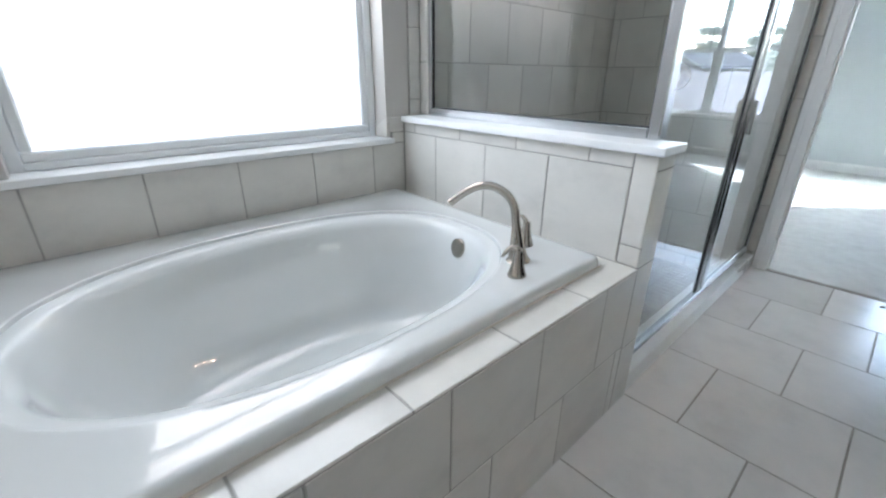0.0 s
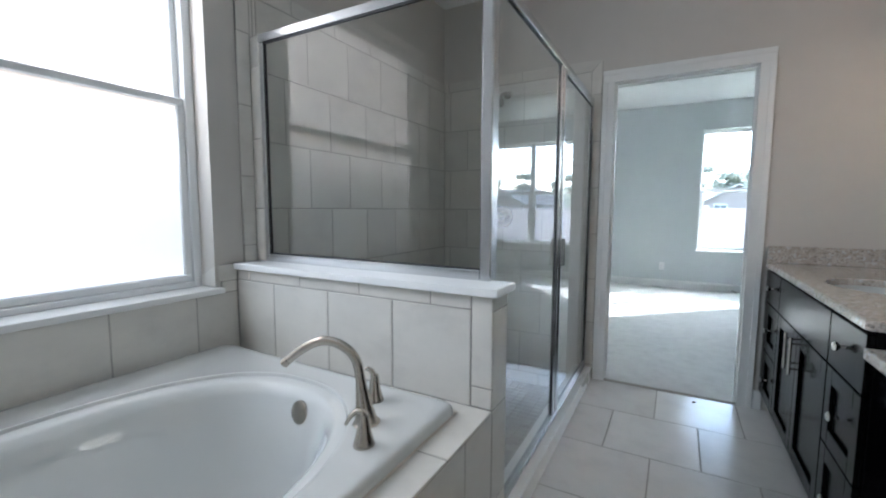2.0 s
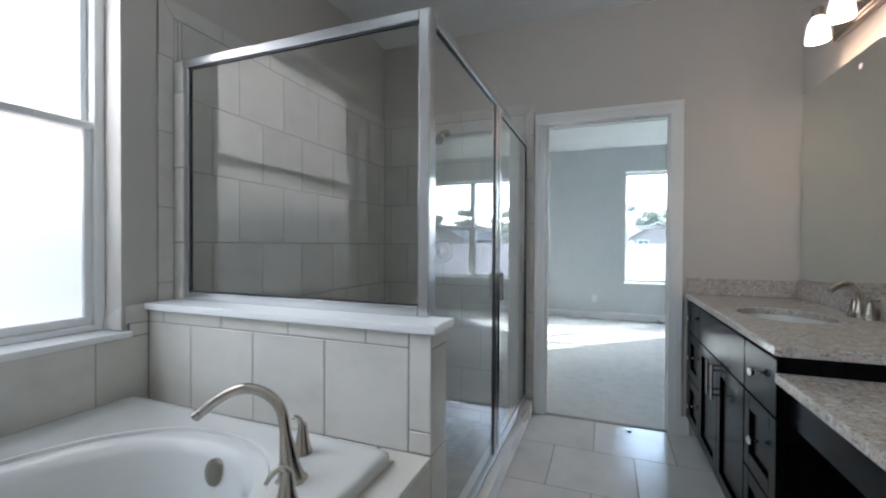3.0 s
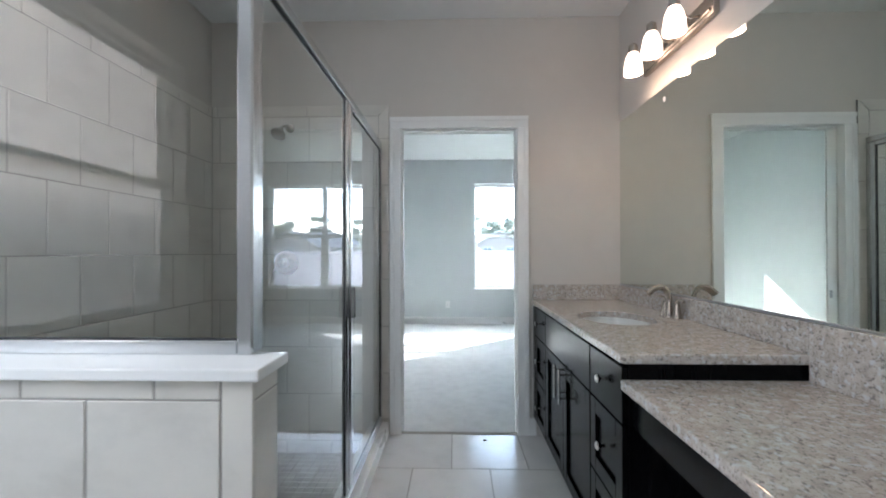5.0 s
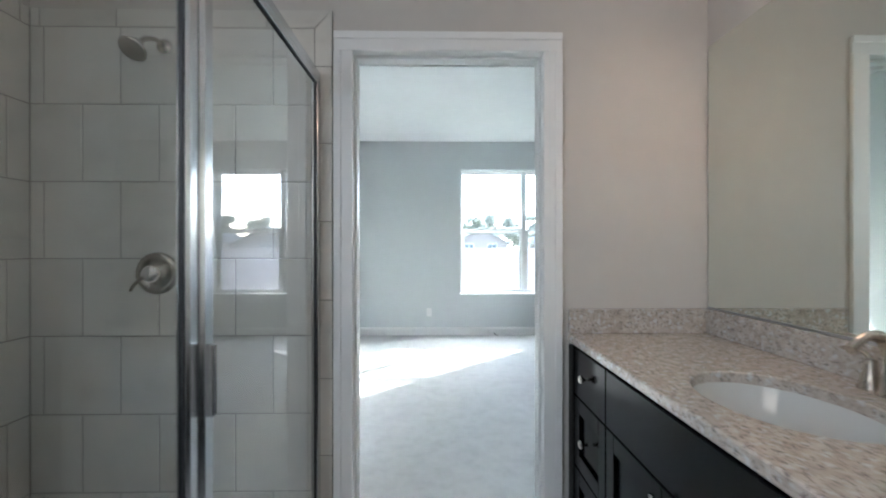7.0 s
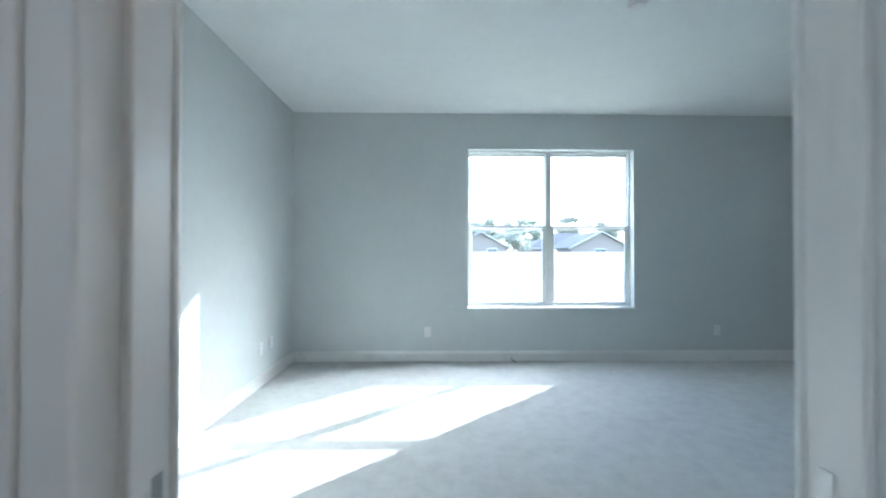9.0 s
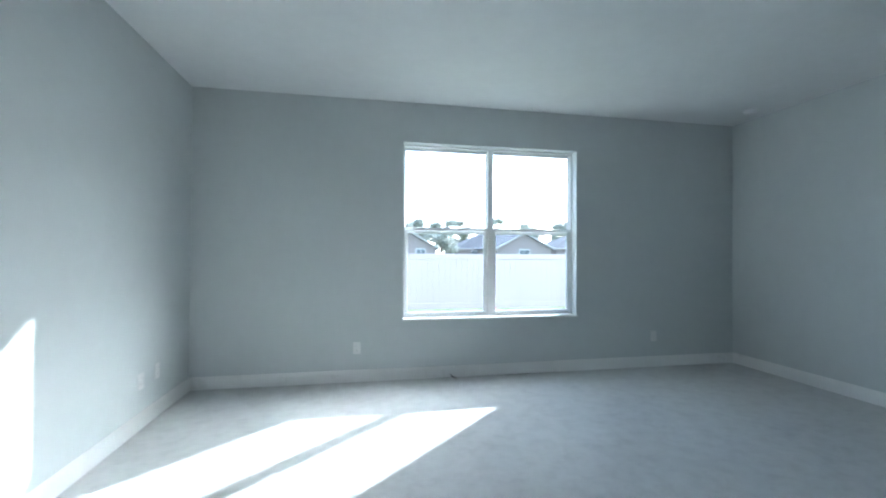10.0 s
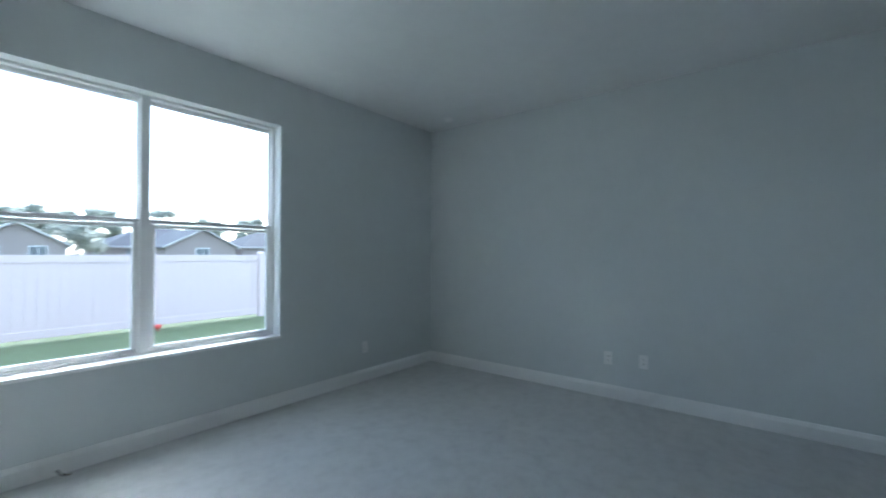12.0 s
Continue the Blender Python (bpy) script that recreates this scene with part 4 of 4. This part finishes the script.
def detector(pos, label):
    d = thing("smoke_detector", label, "smoke detector", "ceiling detectors", at=pos)
    part("base", lathe([(0.062, 0.0), (0.062, -0.012), (0.058, -0.016)][::-1], 28), M_PLASTIC, d, smooth=True)
    part("cover", lathe([(0.052, -0.016), (0.05, -0.03), (0.04, -0.038), (0.012, -0.041)][::-1], 28), M_PLASTIC, d, smooth=True)


detector((3.87, 3.79, CEIL), "white smoke detector on the ceiling by the corner")
detector((1.186, 2.185, CEIL), "white detector on the ceiling over the carpet")
cable = thing("cable_stub", "short dark cable end poking out at the baseboard", "cable", at=(0.776, BY1 - 0.016, 0.0))
part("sheath", tube(spline([(0, 0.002, 0.03), (0.0, -0.02, 0.034), (0.012, -0.045, 0.02), (0.035, -0.055, 0.008)], 5), 0.0045, 10), M_DARK, cable, smooth=True)
part("plug", tube([(0.035, -0.055, 0.009), (0.052, -0.058, 0.009)], 0.0065, 10), M_NICKEL, cable, smooth=True)

chip = thing("floor_scrap", "small brown scrap on the floor tiles by the doorway", "debris", at=(0.16, -0.09, 0.0))
part("scrap", rings(bmesh.new(), [[(0.011, 0.0, z), (0.004, 0.007, z), (-0.008, 0.005, z), (-0.01, -0.004, z), (0.002, -0.006, z)] for z in (0.0005, 0.006)], True, True, True), M_BARK, chip)

# ---- outdoors ----
GZ = -0.25
ground = structure("ground", slab_with_holes("z", GZ, -0.3, [-400, 400], [-300, 600], []), M_GRASS, "mown lawn and open ground to the horizon", "ground")


def fence():
    f = thing("fence", "white vinyl privacy fence across the yard", "fence", at=(0, 10.9, GZ))
    h, w = 1.49, 2.4
    for i in range(-9, 12):
        x = i * w + 0.75
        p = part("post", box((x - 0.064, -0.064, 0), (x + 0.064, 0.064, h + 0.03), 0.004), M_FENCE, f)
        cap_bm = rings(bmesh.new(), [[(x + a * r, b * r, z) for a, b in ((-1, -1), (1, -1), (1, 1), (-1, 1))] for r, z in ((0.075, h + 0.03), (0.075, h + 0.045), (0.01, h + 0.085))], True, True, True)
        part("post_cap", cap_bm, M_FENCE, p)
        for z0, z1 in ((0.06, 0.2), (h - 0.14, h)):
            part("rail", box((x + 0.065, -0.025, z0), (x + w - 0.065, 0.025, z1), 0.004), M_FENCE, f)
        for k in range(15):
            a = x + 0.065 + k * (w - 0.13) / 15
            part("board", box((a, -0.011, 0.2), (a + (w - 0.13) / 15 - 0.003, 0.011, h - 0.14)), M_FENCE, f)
    return f


fence()


def house(x, y, w, d, wall_h, roof_h, label, gable=False, windows=(), ang=0.0):
    """A single-storey house with hip or gable roof, eaves, fascia and windows facing the yard."""
    o = thing("house", label, "house", "neighbouring houses", at=(x, y, GZ))
    o.rotation_euler = (0, 0, ang)
    part("wall", box((-w / 2, 0, 0), (w / 2, d, wall_h)), M_STUCCO, o)
    e = 0.5
    bm = bmesh.new()
    if gable:
        pts = [(-w / 2 - e, wall_h - 0.1), (w / 2 + e, wall_h - 0.1), (0, wall_h + roof_h)]
        a = [bm.verts.new((px, -e, pz)) for px, pz in pts]
        b = [bm.verts.new((px, d + e, pz)) for px, pz in pts]
        lo = [bm.verts.new((px, -e, pz - 0.22)) for px, pz in pts]
        lb = [bm.verts.new((px, d + e, pz - 0.22)) for px, pz in pts]
        for i, j in ((1, 2), (2, 0)):
            bm.faces.new([a[i], a[j], b[j], b[i]])
            bm.faces.new([lo[i], lo[j], lb[j], lb[i]])
            bm.faces.new([a[i], a[j], lo[j], lo[i]])
            bm.faces.new([b[i], b[j], lb[j], lb[i]])
        for i in (0, 1):
            bm.faces.new([a[i], b[i], lb[i], lo[i]])
        part("roof", bm, M_ROOF, o)
        g = bmesh.new()
        gp = [(-w / 2, wall_h), (w / 2, wall_h), (0, wall_h + roof_h - 0.35)]
        rings(g, [[(px, yy, pz) for px, pz in gp] for yy in (0.0, d)], True, True, True)
        part("gable_wall", g, M_STUCCO, o)
        for s in (-1, 1):
            fb = bmesh.new()
            rings(fb, [[(s * (w / 2 + e), -e - 0.03, wall_h - 0.33), (s * (w / 2 + e), -e - 0.03, wall_h - 0.08), (0, -e - 0.03, wall_h + roof_h + 0.02), (0, -e - 0.03, wall_h + roof_h - 0.23)],
                       [(s * (w / 2 + e), -e + 0.0, wall_h - 0.33), (s * (w / 2 + e), -e + 0.0, wall_h - 0.08), (0, -e + 0.0, wall_h + roof_h + 0.02), (0, -e + 0.0, wall_h + roof_h - 0.23)]], True, True, True)
            part("fascia", fb, M_FASCIA, o)
    else:
        k = min(w, d) / 2 + e
        lo = [(-w / 2 - e, -e), (w / 2 + e, -e), (w / 2 + e, d + e), (-w / 2 - e, d + e)]
        v = [bm.verts.new((px, py, wall_h)) for px, py in lo]
        r0, r1 = bm.verts.new((-w / 2 - e + k, d / 2, wall_h + roof_h)), bm.verts.new((w / 2 + e - k, d / 2, wall_h + roof_h))
        for fset in ([v[0], v[1], r1, r0], [v[2], v[3], r0, r1], [v[1], v[2], r1], [v[3], v[0], r0], v[::-1]):
            bm.faces.new(fset)
        part("roof", bm, M_ROOF, o)
        part("fascia", box((-w / 2 - e, -e - 0.03, wall_h - 0.2), (w / 2 + e, -e, wall_h + 0.02)), M_FASCIA, o)
    for wx, wz, ww, wh in windows:
        g = part("window", box((wx - ww / 2 - 0.07, -0.05, wz - 0.07), (wx + ww / 2 + 0.07, -0.001, wz + wh + 0.07)), M_TRIM, o)
        part("window_pane", box((wx - ww / 2, -0.06, wz), (wx - 0.03, -0.051, wz + wh)), M_HOUSE_GLASS, g)
        part("window_pane", box((wx + 0.03, -0.06, wz), (wx + ww / 2, -0.051, wz + wh)), M_HOUSE_GLASS, g)
    return o


house(8.2, 75.0, 9.6, 12.0, 2.6, 2.9, "pale stucco house with a front gable behind the fence", True, ((2.05, 1.2, 1.6, 1.1), (-2.2, 1.2, 1.6, 1.1)))
house(30.0, 88.0, 20.0, 14.0, 2.6, 3.6, "long house with a dark hip roof", False, ((-6, 0.9, 1.6, 1.2), (2, 0.9, 1.6, 1.2)))
house(27.2, 68.0, 9.8, 12.0, 2.5, 2.7, "stucco house front with a gable and dark roof", True, ((0.0, 1.0, 1.8, 1.2),))
house(45.0, 74.0, 18.0, 12.0, 2.6, 3.0, "far house with a dark hip roof", False, ((-3, 0.9, 1.6, 1.2),))
house(68.0, 80.0, 18.0, 12.0, 2.6, 3.0, "far house with a dark hip roof", False, ((-3, 0.9, 1.6, 1.2),))
house(-14.0, 80.0, 18.0, 12.0, 2.6, 3.2, "far house with a dark hip roof", False, ((2, 0.9, 1.6, 1.2),))


def tree(x, y, h, crown, seed, label):
    """A tapered trunk with limbs and a crown of many small leaf clumps."""
    rnd = random.Random(seed)
    t = thing("tree", label, "tree", "trees behind the houses", at=(x, y, GZ))
    bend = [Vector((rnd.uniform(-0.3, 0.3) * k, rnd.uniform(-0.3, 0.3) * k, h * 0.72 * k / 4)) for k in range(5)]
    bm = tube(bend, [0.03 * h * (1 - 0.16 * k) for k in range(5)], 9)
    tips = [bend[-1]]
    for k in range(9):
        a, q = rnd.uniform(0, 6.28), bend[2 + k % 3]
        tip = q + Vector((math.cos(a) * crown * rnd.uniform(0.5, 1.0), math.sin(a) * crown * rnd.uniform(0.5, 1.0), rnd.uniform(0.08, 0.3) * h))
        mid = (q + tip) / 2 + Vector((0, 0, 0.05 * h))
        tube([q, mid, tip], [0.011 * h, 0.007 * h, 0.003 * h], 6, 1.0, bm)
        tips.append(tip)
    part("trunk", bm, M_BARK, t)
    verts, faces = [], []
    for tip in tips:
        for _ in range(110):
            d = Vector((rnd.gauss(0, 1), rnd.gauss(0, 1), rnd.gauss(0, 0.6))) * crown * 0.27
            c, s = tip + d, rnd.uniform(0.03, 0.06) * h
            u = Vector((rnd.uniform(-1, 1), rnd.uniform(-1, 1), rnd.uniform(-1, 1))).normalized()
            v = u.orthogonal().normalized()
            w2 = u.cross(v)
            i = len(verts)
            verts += [c + v * s, c + w2 * s * 0.6, c - v * s, c - w2 * s * 0.6, c + u * s * 0.3]
            faces += [(i, i + 1, i + 4), (i + 1, i + 2, i + 4), (i + 2, i + 3, i + 4), (i + 3, i, i + 4)]
    me = bpy.data.meshes.new("crown")
    me.from_pydata([tuple(v) for v in verts], [], faces)
    me.materials.append(M_LEAF)
    cr = new("crown", me)
    cr.parent = t
    return t


TREES = [(14.6, 80, 5.2, 1.9), (17.2, 84, 4.6, 1.7), (-26, 118, 10.5, 3.2), (-14, 124, 10.0, 3.0), (-4, 120, 9.2, 2.8), (3, 126, 10.6, 3.0), (11, 118, 9.0, 3.2), (17, 128, 10.8, 2.8), (23, 121, 9.4, 3.0),
         (30, 126, 10.0, 2.6), (41, 128, 10.8, 2.8), (52, 124, 9.6, 3.2), (60, 118, 10.5, 3.0), (74, 122, 11.0, 3.4), (90, 110, 10.5, 3.2), (104, 100, 9.5, 3.0)]
for i, (x, y, h, c) in enumerate(TREES):
    tree(x, y, h if h < 6 else h * 1.12, c, i, "leafy green tree with an uneven crown" if h < 6 else "tall thin-crowned tree beyond the roofs")

flag = thing("lawn_marker", "small red plastic marker on the lawn by the fence", "marker", at=(3.25, 10.5, GZ))
part("head", lathe([(0.03, 0.05), (0.06, 0.07), (0.06, 0.11), (0.03, 0.13)], 14), M_RED, flag, smooth=True)
part("stake", tube([(0, 0, -0.02), (0, 0, 0.06)], 0.012, 8), M_RED, flag)

# ---- wall, floor and deck tiles ----
field(wall_door, "y", -0.005, -0.007, XW + 0.012, -0.534, ROWP, TW, (-1.152, -1.303))
field(wall_door, "y", -0.005, -0.007, XW + 0.012, -0.728, [(TZ, TB)], TW, (-1.02,))
lay_poly(wall_door, "y", -0.005, -0.008, [(-0.728, TZ), (-0.534, TZ), (-0.464, TB), (-0.728, TB)])
lay_poly(wall_door, "y", -0.005, -0.008, [(-0.534, 1.96), (-0.464, 1.96), (-0.464, TB), (-0.534, TZ)])
for z0, z1 in [(0.0, 0.10), (0.10, 0.405), (0.405, 0.713), (0.713, 1.027), (1.027, 1.34), (1.34, 1.652), (1.652, 1.96)]:
    lay(wall_door, (-0.534, -0.013, z0), (-0.464, -0.005, z1))
field(wall_window, "x", XW + 0.005, 0.007, PY1 + 0.0, -0.012, ROWP, TW, (-0.10, -0.25))
field(wall_window, "x", XW + 0.005, 0.007, -1.55, -0.012, [(TZ, TB)], TW, (-1.55,))
lay_poly(wall_window, "x", XW + 0.005, 0.008, [(PY0 + 0.105, TZ), (-1.55, TZ), (-1.55, TB), (PY0 + 0.04, TB)])
lay_poly(wall_window, "x", XW + 0.005, 0.008, [(PY0 + 0.04, 1.945), (PY0 + 0.105, 1.945), (PY0 + 0.105, TZ), (PY0 + 0.04, TB)])
field(wall_window, "x", XW + 0.005, 0.007, PY0 + 0.105, PY1, [(a, b) for a, b in ROWP if a > 0.9 and a < 2.0] + [(0.955, 1.193)], TW, (-5.0,))
for z0, z1 in [(0.955, 1.03), (1.03, 1.335), (1.335, 1.64), (1.64, 1.945)]:
    lay(wall_window, (XW + 0.005, PY0 + 0.04, z0), (XW + 0.013, PY0 + 0.105, z1))
# tile blocks added to fill out the wall where the glass panel stands
for z0, z1 in [(0.958, 1.193), (1.193, 1.498), (1.498, 1.805), (1.805, 1.934)]:
    lay(wall_window, (XW + 0.012, GY - 0.016, z0), (-1.598, GY + 0.016, z1), joint=0.004)
# wainscot round the tub
field(wall_window, "x", XW + 0.005, 0.007, YB, PY0, [(0.575, BWIN[2] - 0.02)], 0.2985, (-2.072,))
lay(wall_window, (XW + 0.005, BWIN[1] + 0.02, BWIN[2] - 0.02), (XW + 0.012, PY0, 0.885))
lay(wall_window, (XW + 0.005, BWIN[1] + 0.004, 0.885), (XW + 0.013, PY0, 0.957))
field(wall_window, "x", XW + 0.005, 0.007, YB, BWIN[0] - 0.03, [(BWIN[2] - 0.02, 0.957)], TW, (-3.3,))
lay_poly(wall_window, "y", BWIN[1] - 0.008, 0.006, [(XW - 0.088, BWIN[2] + 0.008), (XW + 0.012, BWIN[2] + 0.008), (XW + 0.012, 0.957), (XW - 0.088, 0.905)])
# half wall: tub side, shower side and end
field(pony, "y", PY0 + 0.008, -0.008, XW + 0.012, -0.531, [(0.575, 0.885)], 0.2985, (-0.8295,))
field(pony, "y", PY0 + 0.008, -0.008, XW + 0.012, -0.531, [(0.885, 0.931)], 0.2985, (-0.678,))
lay(pony, (-0.531, PY0, 0.643), (PX, PY0 + 0.008, 0.931))
lay(pony, (-0.531, PY0, 0.577), (PX, PY0 + 0.008, 0.643))
field(pony, "y", PY1 - 0.008, 0.008, XW + 0.012, PX - 0.008, [(a, min(b, 0.931)) for a, b in ROWP if a < 0.9], TW, (-1.152, -1.303))
for z0, z1 in [(0.0, 0.265), (0.265, 0.575), (0.575, 0.885), (0.885, 0.931)]:
    lay(pony, (PX - 0.008, PY0 + 0.001, z0), (PX, PY1, z1))
# tub apron and ledge
field(deck, "x", PX - 0.008, 0.008, YB, PY0, [(0.0, 0.28), (0.28, 0.569)], 0.311, (-2.246, -2.387))
JOINTS = [PY0, -2.177, -2.482, -2.795, -3.093, -3.40, -3.705, YB]
for a, b in zip(JOINTS[1:], JOINTS):
    lay(deck, (-0.62, a, 0.569), (PX + 0.002, b, 0.577))
for a, b in ((-1.64, -1.40), (-1.40, -1.09), (-1.09, -0.78), (-0.78, -0.63)):
    lay(deck, (a, PY0 - 0.07, 0.569), (b, PY0, 0.577))
part("ledge", box((XW + 0.012, PY0 - 0.08, 0.5), (-0.626, PY0 + 0.008, 0.569)), M_GROUT, deck)
part("ledge", box((XW + 0.012, YB, 0.5), (-0.626, -3.53, 0.572)), M_TILE, deck)
# floors
FW = 0.429
field(floor_bath, "z", -0.006, 0.006, -0.47, XV, [(0.002 - 0.4415 * (k + 1), 0.002 - 0.4415 * k) for k in range(9)], FW, (-0.049, 0.1635), M_FLOOR_TILE, 0.005)
def mosaic():
    """Small square mosaic stones, slightly uneven, joined into one sheet."""
    rnd = random.Random(4)
    verts, faces, p = [], [], 0.052
    x = XW + 0.014
    while x < -0.595 - p * 0.5:
        y = PY1 + 0.004
        while y < -0.014 - p * 0.5:
            h = -0.130 + rnd.uniform(-0.0008, 0.0008)
            a, b, c, d = x + rnd.uniform(0, 0.002), y + rnd.uniform(0, 0.002), x + p - 0.004, min(y + p - 0.004, -0.0125)
            k = len(verts)
            verts += [(a, b, -0.134), (c, b, -0.134), (c, d, -0.134), (a, d, -0.134), (a + 0.002, b + 0.002, h), (c - 0.002, b + 0.002, h), (c - 0.002, d - 0.002, h), (a + 0.002, d - 0.002, h)]
            faces += [(k + 4, k + 5, k + 6, k + 7)] + [(k + q, k + (q + 1) % 4, k + 4 + (q + 1) % 4, k + 4 + q) for q in range(4)]
            y += p
        x += p
    me = bpy.data.meshes.new("mosaic")
    me.from_pydata(verts, [], faces)
    me.materials.append(M_MOSAIC)
    ob = new("mosaic", me)
    ob.parent = shower_floor
    return tagged(ob, "small grey-brown mosaic stones", "", "", "stuff")


mosaic()
